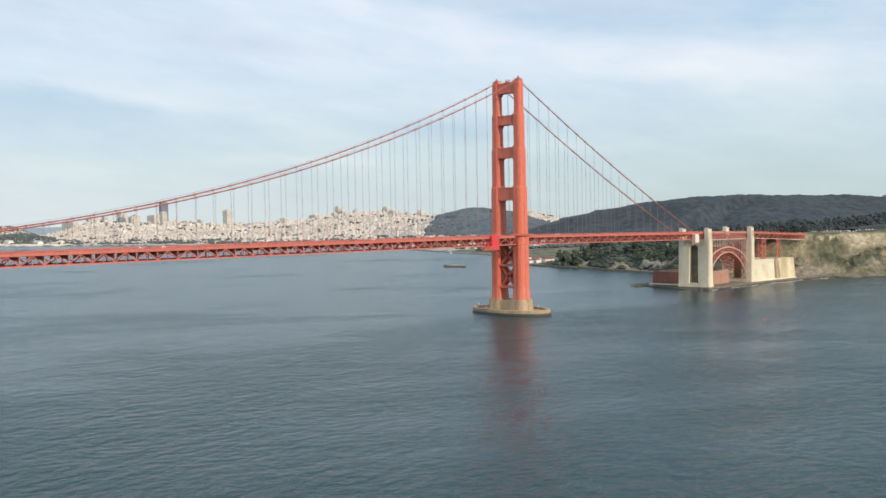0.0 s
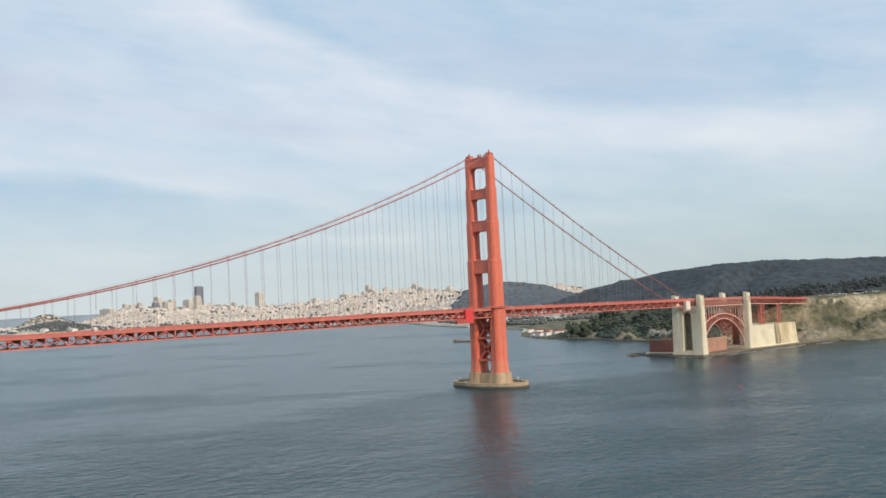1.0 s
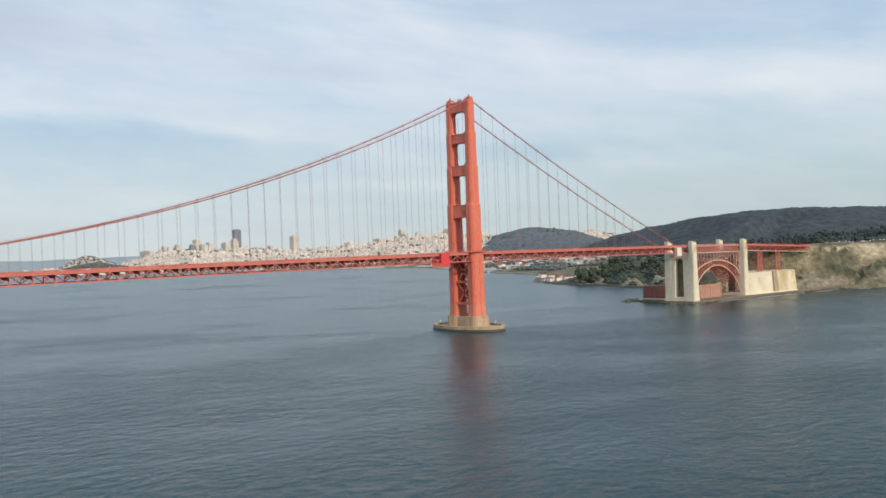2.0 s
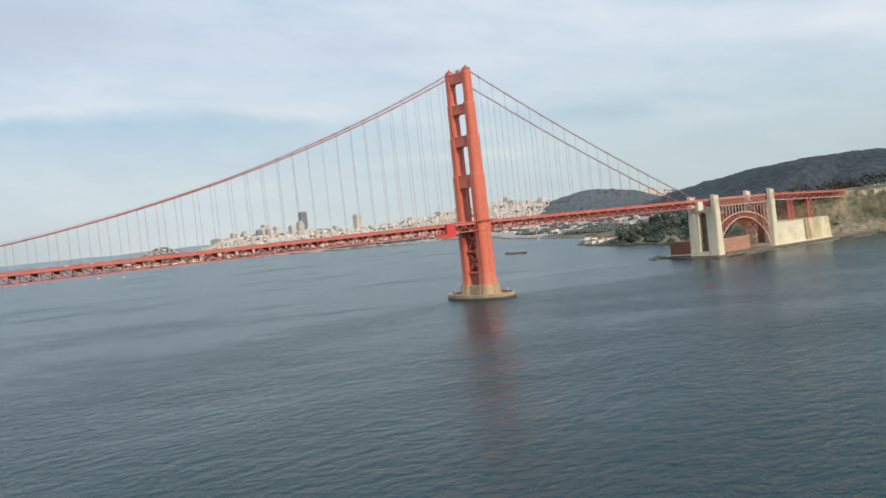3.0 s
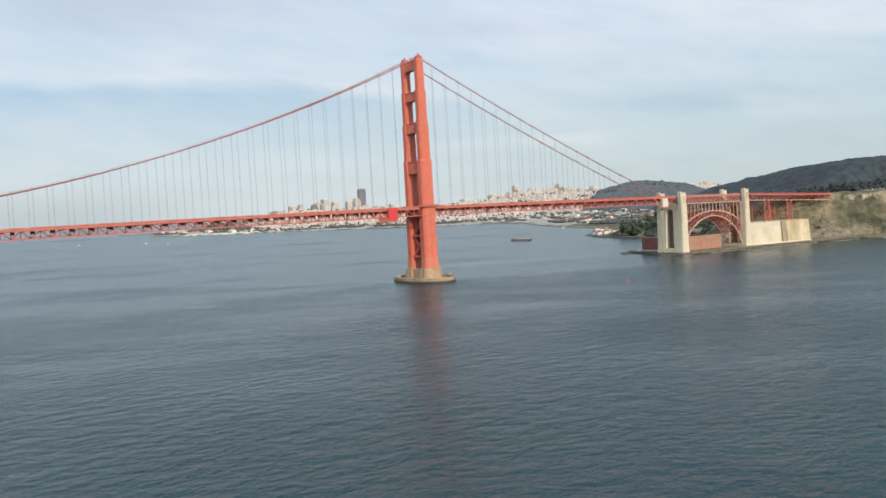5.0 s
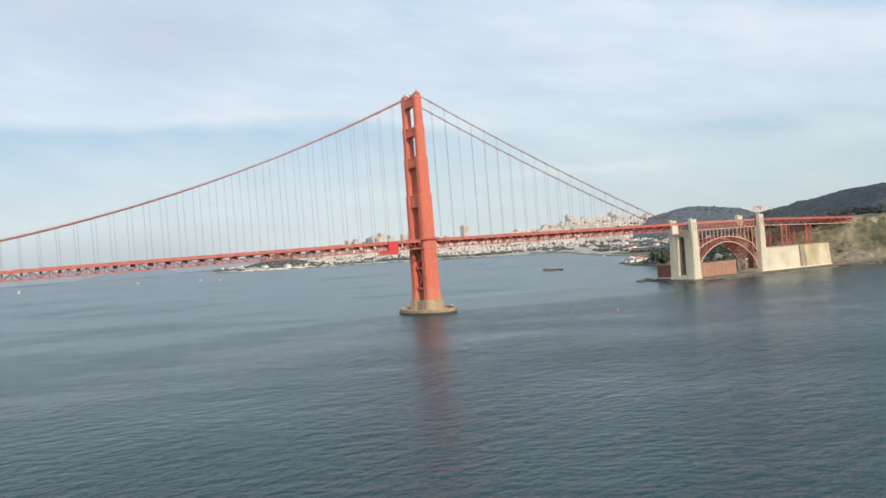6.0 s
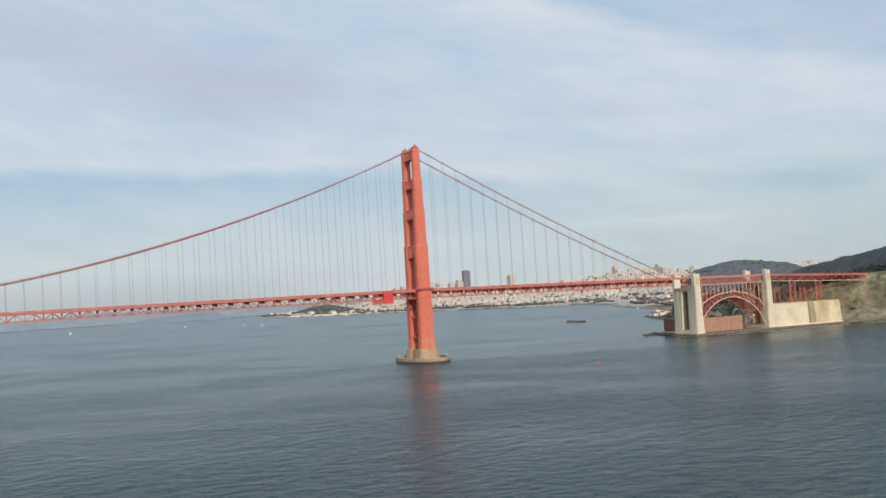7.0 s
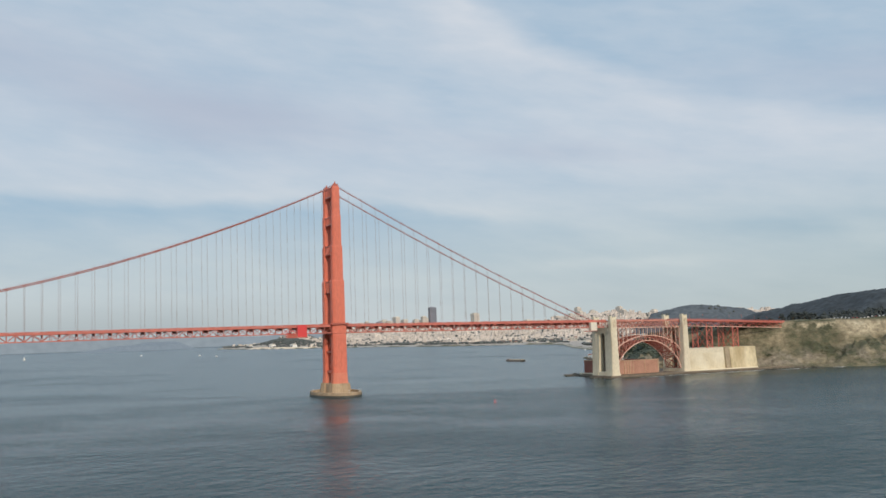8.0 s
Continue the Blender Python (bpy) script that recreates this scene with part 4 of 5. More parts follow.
def build_pylon(x, wide):
    """A pair of battered concrete shafts joined at the foot."""
    pylon = thing("bridge_pylon", "pale concrete bridge pylon with two stepped shafts", "pylon", "pylons of the bridge", at=(x, 0, 0))
    w = wide / 2

    def put(sh, z0, c0, hx0, hy0, z1, c1, hx1, hy1, n=0.7):
        """A battered block from one level to another, with notched corners."""
        low = [(x, y + c0, z0) for x, y in notched(hx0, hy0, n)]
        top = [(x, y + c1, z1) for x, y in notched(hx1, hy1, n)]
        m = len(low)
        sh.add(low + top, [tuple(range(m - 1, -1, -1)), tuple(range(m, 2 * m))] + [(i, (i + 1) % m, m + (i + 1) % m, m + i) for i in range(m)])

    for side in (-1, 1):
        sh = Shape()
        put(sh, 3.0, side * 14.6, w + 1.2, 6.9, 7.0, side * 14.6, w + 1.1, 6.8)
        put(sh, 7.0, side * 14.7, w + 0.8, 6.5, 57.0, side * 16.6, w - 0.6, 4.5)
        put(sh, 57.0, side * 16.9, w - 0.2, 4.4, 58.4, side * 16.9, w - 0.3, 4.3)
        put(sh, 58.4, side * 17.4, w - 0.7, 3.7, 70.8, side * 17.5, w - 1.0, 3.4)
        part("shaft", sh, CONCRETE, pylon)
        cap = Shape()
        put(cap, 70.8, side * 17.5, w - 1.75, 3.0, 73.2, side * 17.5, w - 1.9, 2.8, 0.4)
        put(cap, 73.2, side * 17.5, w - 2.3, 2.4, 74.0, side * 17.5, w - 2.4, 2.3, 0.3)
        part("cap", cap, CONCRETE, pylon)
        rib = Shape()
        for u in (-1, 1):
            rib.box(u * (w - 1.55) - 1.2, u * (w - 1.55) + 1.2, side * 17.5 - 2.6, side * 17.5 + 2.6, 50.0, 76.2 if u < 0 else 75.0, 0.12)
        part("rib", rib, CONCRETE, pylon)
        for s in (-1, 1):
            part("flute", Shape().box(s * 1.3 - 0.4, s * 1.3 + 0.4, side * 20.9, side * 21.2, 62.0, 71.0), PIER_CONCRETE, pylon)
    part("base", Shape().box(-w - 0.8, w + 0.8, -7.6, 7.6, 3.0, 8.0), CONCRETE, pylon)
    for side in (-1, 1):
        web = Shape()
        put(web, 8.0, side * 9.4, w + 0.55, 3.1, 53.0, side * 9.8, w - 0.75, 4.2, 0.4)
        put(web, 53.0, side * 9.2, w - 1.2, 5.6, 55.0, side * 9.2, w - 1.2, 5.6, 0.4)
        part("inner_wall", web, CONCRETE, pylon)
    part("cross_wall", Shape().box(-w + 0.9, w - 0.9, -13.0, 13.0, 55.0, 62.0), CONCRETE, pylon)
    # Added dark wall: stands in for the slot's shade and blocks the sun.
    part("back_wall", Shape().box(w - 3.4, w - 2.0, -9.0, 9.0, 8.0, 54.9), APRON, pylon)
    return pylon


build_pylon(S1_X, 9.6)
build_pylon(S2_X, 8.6)


def build_arch():
    arch = thing("arch_span", "orange steel arch span over the brick fort", "bridge")
    x0, x1, n = S1_X + 5.4, S2_X - 4.9, 16
    mid, half = (x0 + x1) / 2, (x1 - x0) / 2
    bow = lambda x: 0.6 * math.sqrt(max(0.0, 1 - ((x - mid) / half) ** 2)) + 0.4 * (1 - ((x - mid) / half) ** 2)
    outer = lambda x: 30.0 + 20.5 * (0.7 * math.sqrt(max(0.0, 1 - ((x - mid) / half) ** 2)) + 0.3 * (1 - ((x - mid) / half) ** 2))
    inner = lambda x: 8.0 + 36.3 * bow(x)
    xs = np.linspace(x0, x1, n + 1)
    fine = np.linspace(x0, x1, 2 * n + 1)
    deck_low = lambda x: road(x) - 9.0
    for side in (-1, 1):
        cy = side * HALF
        rib = Shape()
        for a, b in zip(fine, fine[1:]):
            rib.beam((a, cy, outer(a)), (b, cy, outer(b)), 1.1, 1.0)
        ob = part("arch_rib", rib, PALE_STEEL, arch)
        rib = Shape()
        for a, b in zip(fine, fine[1:]):
            rib.beam((a, cy, inner(a)), (b, cy, inner(b)), 1.1, 1.0)
        part("lower_chord", rib, PALE_STEEL, ob)
        for k, (a, b) in enumerate(zip(fine, fine[1:])):
            part("web_member", Shape().beam((a, cy, inner(a) if k % 2 else outer(a)), (b, cy, outer(b) if k % 2 else inner(b)), 0.5, 0.5), ARCH_PAINT, ob)
        for k, x in enumerate(xs):
            part("spandrel_column", Shape().beam((x, cy, outer(x)), (x, cy, deck_low(x)), 0.65, 0.65), PALE_STEEL, arch)
        top, chord = Shape(), Shape()
        dx = np.linspace(S1_X + 5.5, S2_X - 5.0, 2 * n + 1)
        for k, (a, b) in enumerate(zip(dx, dx[1:])):
            chord.beam((a, cy, deck_low(a)), (b, cy, deck_low(b)), 0.9, 0.9)
            top.beam((a, cy, road(a) - 1.3), (b, cy, road(b) - 1.3), 0.9, 1.1)
            top.beam((a, cy, deck_low(a)), (a, cy, road(a) - 1.3), 0.5)
            za, zb = (deck_low(a), road(b) - 1.4) if k % 2 else (road(a) - 1.4, deck_low(b))
            top.beam((a, cy, za), (b, cy, zb), 0.5)
        truss_part = part("deck_truss", top, ARCH_PAINT, arch)
        part("bottom_chord", chord, PALE_STEEL, truss_part)
    for k, x in enumerate(xs):
        for z, size in ((outer(x), 0.7), (inner(x), 0.6), (deck_low(x), 0.8)):
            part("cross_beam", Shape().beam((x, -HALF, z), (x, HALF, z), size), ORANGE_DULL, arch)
        if k < n:
            b = xs[k + 1]
            for s in (-1, 1):
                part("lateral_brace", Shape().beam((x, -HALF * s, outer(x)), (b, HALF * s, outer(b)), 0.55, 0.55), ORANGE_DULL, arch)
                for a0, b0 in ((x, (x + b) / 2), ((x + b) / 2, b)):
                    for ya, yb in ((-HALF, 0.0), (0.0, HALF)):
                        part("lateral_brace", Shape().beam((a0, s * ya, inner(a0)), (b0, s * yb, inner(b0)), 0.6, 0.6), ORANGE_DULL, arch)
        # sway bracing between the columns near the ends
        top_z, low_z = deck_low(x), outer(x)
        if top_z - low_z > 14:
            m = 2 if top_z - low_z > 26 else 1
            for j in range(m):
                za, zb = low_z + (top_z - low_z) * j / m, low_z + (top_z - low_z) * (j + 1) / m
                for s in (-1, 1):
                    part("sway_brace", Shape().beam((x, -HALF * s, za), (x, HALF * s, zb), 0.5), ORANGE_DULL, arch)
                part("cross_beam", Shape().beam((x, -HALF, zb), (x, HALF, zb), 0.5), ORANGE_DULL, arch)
    slab = Shape()
    for a, b in zip(xs, xs[1:]):
        slab.beam((a, 0, road(a) - 0.35), (b, 0, road(b) - 0.35), 25.4, 0.6)
    part("roadway", slab, ASPHALT, arch)
    for side in (-1, 1):
        rail = Shape()
        rail.beam((S1_X + 5.5, side * 14.4, road(S1_X) - 0.6), (S2_X - 5, side * 14.4, road(S2_X) - 0.6), 0.35, 1.5).beam((S1_X + 5.5, side * 14.4, road(S1_X) + 1.2), (S2_X - 5, side * 14.4, road(S2_X) + 1.2), 0.22, 0.22)
        for x in np.arange(S1_X + 6, S2_X - 5, 0.9):
            rail.box(x - 0.13, x + 0.13, side * 14.4 - 0.06, side * 14.4 + 0.06, road(x) + 0.1, road(x) + 1.2)
        part("railing", rail, ARCH_PAINT, arch)


build_arch()


def build_viaduct():
    via = thing("approach_viaduct", "orange steel approach viaduct on braced trestle towers", "viaduct")
    x0, x1 = S2_X + 4.8, VIADUCT_END
    xs = np.linspace(x0, x1, 25)
    low = lambda x: road(x) - 8.2
    for side in (-1, 1):
        cy = side * HALF
        top, chord = Shape(), Shape()
        for k, (a, b) in enumerate(zip(xs, xs[1:])):
            top.beam((a, cy, road(a) - 1.3), (b, cy, road(b) - 1.3), 0.9, 1.1)
            chord.beam((a, cy, low(a)), (b, cy, low(b)), 0.8, 0.8)
            za, zb = (low(a), road(b) - 1.4) if k % 2 else (road(a) - 1.4, low(b))
            top.beam((a, cy, za), (b, cy, zb), 0.5).beam((a, cy, low(a)), (a, cy, road(a) - 1.3), 0.45)
        truss_part = part("deck_truss", top, TRUSS_PAINT, via)
        part("bottom_chord", chord, PALE_STEEL, truss_part)
        rail = Shape().beam((x0, side * 14.4, road(x0) - 0.6), (x1, side * 14.4, road(x1) - 0.6), 0.35, 1.5).beam((x0, side * 14.4, road(x0) + 1.2), (x1, side * 14.4, road(x1) + 1.2), 0.22, 0.22)
        for x in np.arange(x0, x1, 0.9):
            rail.box(x - 0.13, x + 0.13, side * 14.4 - 0.06, side * 14.4 + 0.06, road(x) + 0.1, road(x) + 1.2)
        part("railing", rail, TRUSS_PAINT, via)
    slab = Shape()
    for a, b in zip(xs, xs[1:]):
        slab.beam((a, 0, road(a) - 0.35), (b, 0, road(b) - 0.35), 25.4, 0.6)
        slab.beam((a, -HALF, low(a)), (a, HALF, low(a)), 0.5, 0.8)
    part("roadway", slab, ASPHALT, via)
    for cx, wide in ((507.0, 9.0), (551.0, 9.0)):
        foot = 30.0 if cx < 575 else 34.0
        for side in (-1, 1):
            t = Shape()
            for s in (-1, 1):
                t.beam((cx + s * wide / 2, side * HALF, foot), (cx + s * wide / 2, side * HALF, low(cx)), 1.0)
            m = 3 if cx < 575 else 2
            for k in range(m):
                za, zb = foot + (low(cx) - foot) * k / m, foot + (low(cx) - foot) * (k + 1) / m
                t.beam((cx - wide / 2, side * HALF, za), (cx + wide / 2, side * HALF, zb), 0.45).beam((cx + wide / 2, side * HALF, za), (cx - wide / 2, side * HALF, zb), 0.45).beam((cx - wide / 2, side * HALF, zb), (cx + wide / 2, side * HALF, zb), 0.5)
            part("trestle_tower", t, TRUSS_PAINT, via)
        for s in (-1, 1):
            x = cx + s * wide / 2
            sway = Shape().beam((x, -HALF, foot), (x, HALF, low(cx)), 0.5).beam((x, HALF, foot), (x, -HALF, low(cx)), 0.5)
            part("sway_brace", sway, ORANGE_DULL, via)
    part("abutment", Shape().box(x1 - 6.0, x1 + 4.0, -15.0, 15.0, 44.0, road(x1) - 1.9, 0.3), WALL_SHADE, via, "weathered concrete abutment in the bluff")
    for x in np.arange(x0 + 8, x1 - 4, 22.0):
        post = Shape().tube([(x, -14.6, road(x)), (x, -14.6, road(x) + 6.5), (x, -13.2, road(x) + 7.4)], 0.12, 5)
        part("lamp_standard", post, ORANGE_DULL, via)


build_viaduct()


# ---- the point: platform, retaining wall, fort ----
platform = part("pavement", Shape().prism([(342, -23.5), (440, -24.5), (470, -27), (580, -32), (625, -40), (640, 40), (560, 120), (420, 100), (378, 86), (363, 74), (360, 32), (342, 12)], -4.0, 3.3), APRON)
tagged(platform, "stained concrete and earth apron round the foot of the fort", "pavement", kind="structure")


def build_retaining_wall():
    wall = thing("retaining_wall", "tall sunlit concrete retaining wall below the viaduct", "wall")

    def slab(xa, xb, ya, yb, top, batter):
        v = [(xa, ya - batter, 3.0), (xb, yb - batter, 3.0), (xb, 24, 3.0), (xa, 24, 3.0), (xa, ya, top), (xb, yb, top), (xb, 24, top), (xa, 24, top)]
        return Shape().add(v, [(3, 2, 1, 0), (4, 5, 6, 7), (0, 1, 5, 4), (1, 2, 6, 5), (2, 3, 7, 6), (3, 0, 4, 7)])

    part("wall_panel", slab(S2_X + 3.0, 523.2, -18.5, -20.5, 30.6, 1.6), WALL_CONCRETE, wall)
    part("wall_panel", slab(530.4, 572.5, -23.2, -25.5, 31.2, 2.8), WALL_STAINED, wall, "yellow-stained concrete wall panel")
    part("buttress", slab(523.4, 530.2, -22.6, -23.0, 30.9, 2.2), WALL_SHADE, wall, "rough buttress with shade put into its darker colour")
    part("coping", slab(S2_X + 3.0, 523.0, -18.9, -20.9, 31.3, -0.4), CONCRETE, wall)
    part("footing", slab(S2_X + 3.0, 572.0, -22.4, -29.4, 4.6, 0.6), WALL_CONCRETE, wall)
    for xa in (494.0, 552.0):
        part("joint", Shape().beam((xa, -25.8 if xa > 530 else -20.9, 3.5), (xa, -24.35 if xa > 530 else -19.55, 30.4), 0.18, 0.14), WALL_SHADE, wall)


build_retaining_wall()


def build_fort():
    fort = thing("brick_fort", "red brick coastal fort with rows of small openings below the arch", "fort")
    x0, x1, y0, y1, top, t = 369.0, 431.0, -3.0, 72.0, 19.6, 5.0
    part("west_wall", Shape().box(x0, x1, y0, y0 + t, 3.4, top), BRICK_SUNLIT, fort)
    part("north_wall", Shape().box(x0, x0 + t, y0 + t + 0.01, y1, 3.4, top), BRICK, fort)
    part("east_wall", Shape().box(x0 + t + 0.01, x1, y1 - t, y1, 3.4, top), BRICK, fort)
    part("south_wall", Shape().box(x1 - t, x1, y0 + t + 0.01, y1 - t - 0.01, 3.4, top), BRICK, fort)
    part("terrace", Shape().box(x0 + t, x1 - t, y0 + t, y1 - t, 3.4, top - 3.5), PIER_CONCRETE, fort)
    part("cornice", Shape().box(x0 - 0.5, x1 + 0.5, y0 - 0.5, y0 + 1.2, top, top + 0.9), BRICK_PALE, fort)
    part("cornice", Shape().box(x0 - 0.5, x0 + 1.2, y0 + 1.21, y1 + 0.5, top, top + 0.9), BRICK_PALE, fort)
    for x in (x0 + 9.0, x0 + 13.5, x0 + 17.0, x1 - 1.0):
        part("pilaster", Shape().box(x - 0.7, x + 0.7, y0 - 0.6, y0 - 0.003, 3.4, top), BRICK_PALE, fort)
    for row, z in enumerate((6.5, 11.0, 15.2)):
        for k in range(9):
            y = y0 + 7 + 7.6 * k
            part("embrasure", Shape().box(x0 - 0.05, x0 + 0.4, y - 0.45, y + 0.45, z, z + 1.2), BRICK_DARK, fort)
    part("sea_wall", Shape().box(x0 - 6.4, x0 - 5.0, -14.0, 74.0, 2.0, 4.5, 0.2), CONCRETE, fort, "pale concrete sea wall")
    for x in (x0 + 22.0, x0 + 40.0):
        part("pilaster", Shape().box(x - 0.4, x + 0.4, y0 - 0.4, y0 - 0.003, 3.4, top), BRICK_PALE, fort)
    beacon = thing("lighthouse", "small white iron lighthouse on the roof of the fort", "lighthouse", at=(x0 + 9, y0 + 3, top))
    for sx in (-1, 1):
        for sy in (-1, 1):
            part("leg", Shape().beam((1.4 * sx, 1.4 * sy, 0), (0.8 * sx, 0.8 * sy, 5.0), 0.3), WHITE, beacon)
    part("gallery", Shape().lathe([(0.01, 5.0), (1.7, 5.0), (1.7, 5.4), (0.01, 5.4)], (0, 0), 10), WHITE, beacon)
    part("lantern", Shape().lathe([(0.01, 5.4), (1.1, 5.4), (1.1, 7.4), (0.01, 8.6)], (0, 0), 10), WHITE, beacon)


build_fort()


def rock_shape(rng, r):
    """One boulder: a lumpy icosphere."""
    bm = bmesh.new()
    bmesh.ops.create_icosphere(bm, subdivisions=1, radius=r)
    verts = [(v.co.x * rng.uniform(0.7, 1.3), v.co.y * rng.uniform(0.7, 1.3), v.co.z * rng.uniform(0.5, 0.9)) for v in bm.verts]
    faces = [tuple(v.index for v in f.verts) for f in bm.faces]
    bm.free()
    return verts, faces


rng = random.Random(4)
rock_forms = [rock_shape(rng, 1.0) for _ in range(8)]
rocks = Shape()


def scatter_rocks(points, count, spread, small, large, z=0.6):
    for _ in range(count):
        k = rng.randrange(len(points) - 1)
        u = rng.random()
        (ax, ay), (bx, by) = points[k], points[k + 1]
        r = small + (large - small) * rng.random() ** 3
        verts, faces = rng.choice(rock_forms)
        cx, cy, a = ax + (bx - ax) * u + rng.gauss(0, spread), ay + (by - ay) * u + rng.gauss(0, spread), rng.uniform(0, 6.28)
        c, s = math.cos(a), math.sin(a)
        rocks.add([(cx + r * (x * c - y * s), cy + r * (x * s + y * c), z + r * zz0) for x, y, zz0 in verts], faces)


scatter_rocks([(357, 40), (340, 12), (340, -24), (372, -26), (440, -27), (470, -29), (580, -34), (625, -42)], 620, 1.3, 0.7, 2.2)
scatter_rocks([(358, 40), (361, 75), (374, 89), (420, 104)], 120, 2.0, 1.0, 2.6)
scatter_rocks([(354, 84), (372, 98)], 90, 3.4, 1.2, 4.2, 0.3)
scatter_rocks([(620, -42), (660, -52), (700, -66), (790, -115)], 260, 3.5, 0.8, 3.4)
scatter_rocks([(440, 104), (545, 140), (622, 240), (644, 330), (680, 405), (700, 520), (738, 600)], 420, 3.0, 0.8, 2.2, 1.0)
tagged(part("shore_rocks", rocks, ROCK), "dark broken rocks along the waterline", "rocks", kind="stuff")

# low stone sea wall along the shore east of the fort
shore = Shape()
for (ay, by) in zip(range(112, 600, 8), range(120, 608, 8)):
    ax, bx = (float(np.interp(v, COAST_Y, COAST_X)) - 1.0 for v in (ay, by))
    shore.beam((ax, ay, 0.6), (bx, by, 0.6), 3.0, 4.0)
tagged(part("sea_wall", shore, APRON), "low dark stone sea wall along the wooded shore", "wall", kind="structure")


beach = Shape()
for ay in range(780, 2280, 20):
    (ax, bx) = (float(np.interp(v, COAST_Y, COAST_X)) + 9.0 for v in (ay, ay + 20))
    beach.beam((ax, ay, 1.0), (bx, ay + 20, 1.0), 14.0, 3.6)
tagged(part("beach", beach, PATH), "narrow pale sand beach before the shore flats", "beach", kind="structure")


# ---- trees ----
def crown_shape(rng, n, spread, tall, r0, r1):
    """A crown of many small lumpy clumps with gaps between them."""
    out = Shape()
    for _ in range(n):
        a, d, h = rng.uniform(0, 6.28), spread * math.sqrt(rng.random()), rng.random()
        d *= 1 - 0.55 * h
        r = rng.uniform(r0, r1)
        verts, faces = rng.choice(rock_forms)
        out.add([(d * math.cos(a) + r * x, d * math.sin(a) + r * y, tall * h + r * z) for x, y, z in verts], faces)
    return out


rng = random.Random(11)
crowns = [mesh_of("crown", crown_shape(rng, 46, 4.6, 7.0, 0.7, 1.7), TREE) for _ in range(5)]
dark_crowns = [mesh_of("crown", crown_shape(rng, 46, 4.6, 6.0, 0.7, 1.7), BLUFF_WOODS) for _ in range(4)]
trunk_shape = Shape().tube([(0, 0, -1), (0.1, 0, 3.0), (0.3, 0.1, 6.5)], 0.42, 6).tube([(0.2, 0, 3.6), (1.6, 0.7, 6.5)], 0.22, 5).tube([(0.1, 0, 4.2), (-1.4, -0.8, 7.0)], 0.2, 5)
trunk_mesh = mesh_of("trunk", trunk_shape, BARK)


def tree(x, y, size, label):
    z = float(ground_height(x, y))
    t = thing("tree", label, "tree", "trees on the bluff", at=(x, y, z))
    t.scale = (size, size, size * rng.uniform(0.9, 1.25))
    t.rotation_euler = (0, 0, rng.uniform(0, 6.28))
    part("trunk", trunk_mesh, BARK, t)
    part("crown", rng.choice(dark_crowns if y < 118 else crowns), TREE, t, at=(0, 0, 4.0))


for x, y, k in ((698, 26, 1.25), (688, 38, 1.05), (707, 36, 1.45), (716, 22, 1.2), (724, 40, 1.5), (676, 48, 0.9), (736, 30, 1.3), (748, 46, 1.45), (663, 62, 0.8)):
    tree(x, y, k, "dark evergreen tree beside the end of the viaduct")
for _ in range(60):
    y = rng.uniform(120, 490)
    tree(float(np.interp(y, COAST_Y, COAST_X)) + rng.uniform(35, 130), y, rng.uniform(0.8, 1.5), "dark evergreen tree on the slope above the shore")
for _ in range(20):
    y = rng.uniform(440, 512)
    tree(float(np.interp(y, COAST_Y, COAST_X)) + rng.uniform(14, 90), y, rng.uniform(1.2, 1.8), "tall dark evergreen tree beside the shore station")


FORM_V = [np.array(v) for v, _ in rock_forms]
FORM_F = np.array(rock_forms[0][1])


def clumps(name, points, mat, label, category, flat=1.1):
    """One mesh of many lumpy crowns; points hold x, y, z of the middle and the radius."""
    pts = np.array(points)
    kinds = np.arange(len(pts)) % len(FORM_V)
    forms = np.stack(FORM_V)[kinds] * np.array([1, 1, flat])
    verts = (forms * pts[:, 3][:, None, None] + pts[:, :3][:, None, :]) * S
    faces = FORM_F[None] + (np.arange(len(pts)) * forms.shape[1])[:, None, None]
    me = bpy.data.meshes.new(name)
    me.from_pydata(verts.reshape(-1, 3).tolist(), [], faces.reshape(-1, 3).tolist())
    me.materials.append(mat)
    me.polygons.foreach_set("use_smooth", [True] * len(me.polygons))
    me.update()
    return tagged(new(name, me), label, category, kind="stuff")


def canopy(xs, ys, lift, swell, cell):
    """A closed, billowing sheet of treetops over every wooded cell of a grid."""
    gx, gy = np.meshgrid(xs, ys, indexing="ij")
    gx = gx + 0.35 * (xs[1] - xs[0]) * value_noise(gx * 0.31, gy * 0.27)
    gy = gy + 0.35 * (ys[1] - ys[0]) * value_noise(gx * 0.23 + 7, gy * 0.33)
    base = ground_height(gx, gy)
    gz = base + lift + swell * (value_noise(gx / cell, gy / cell) + 0.6 * value_noise(gx * 2.3 / cell, gy * 2.3 / cell))
    n, m = gx.shape
    on = np.array([[wooded(gx[i, j], gy[i, j], base[i, j]) for j in range(m)] for i in range(n)])
    gz = np.where(on, gz + 7.0 * np.clip((gx - 880) / 110, 0, 1) * np.clip((1290 - gx) / 90, 0, 1) * np.clip((130 - gy) / 60, 0, 1), base - 1.5)
    sh = Shape()
    sh.v = list(zip(gx.ravel().tolist(), gy.ravel().tolist(), gz.ravel().tolist()))
    sh.f = [(i * m + j, (i + 1) * m + j, (i + 1) * m + j + 1, i * m + j + 1) for i in range(n - 1) for j in range(m - 1) if on[i, j] or on[i + 1, j] or on[i, j + 1] or on[i + 1, j + 1]]
    return sh


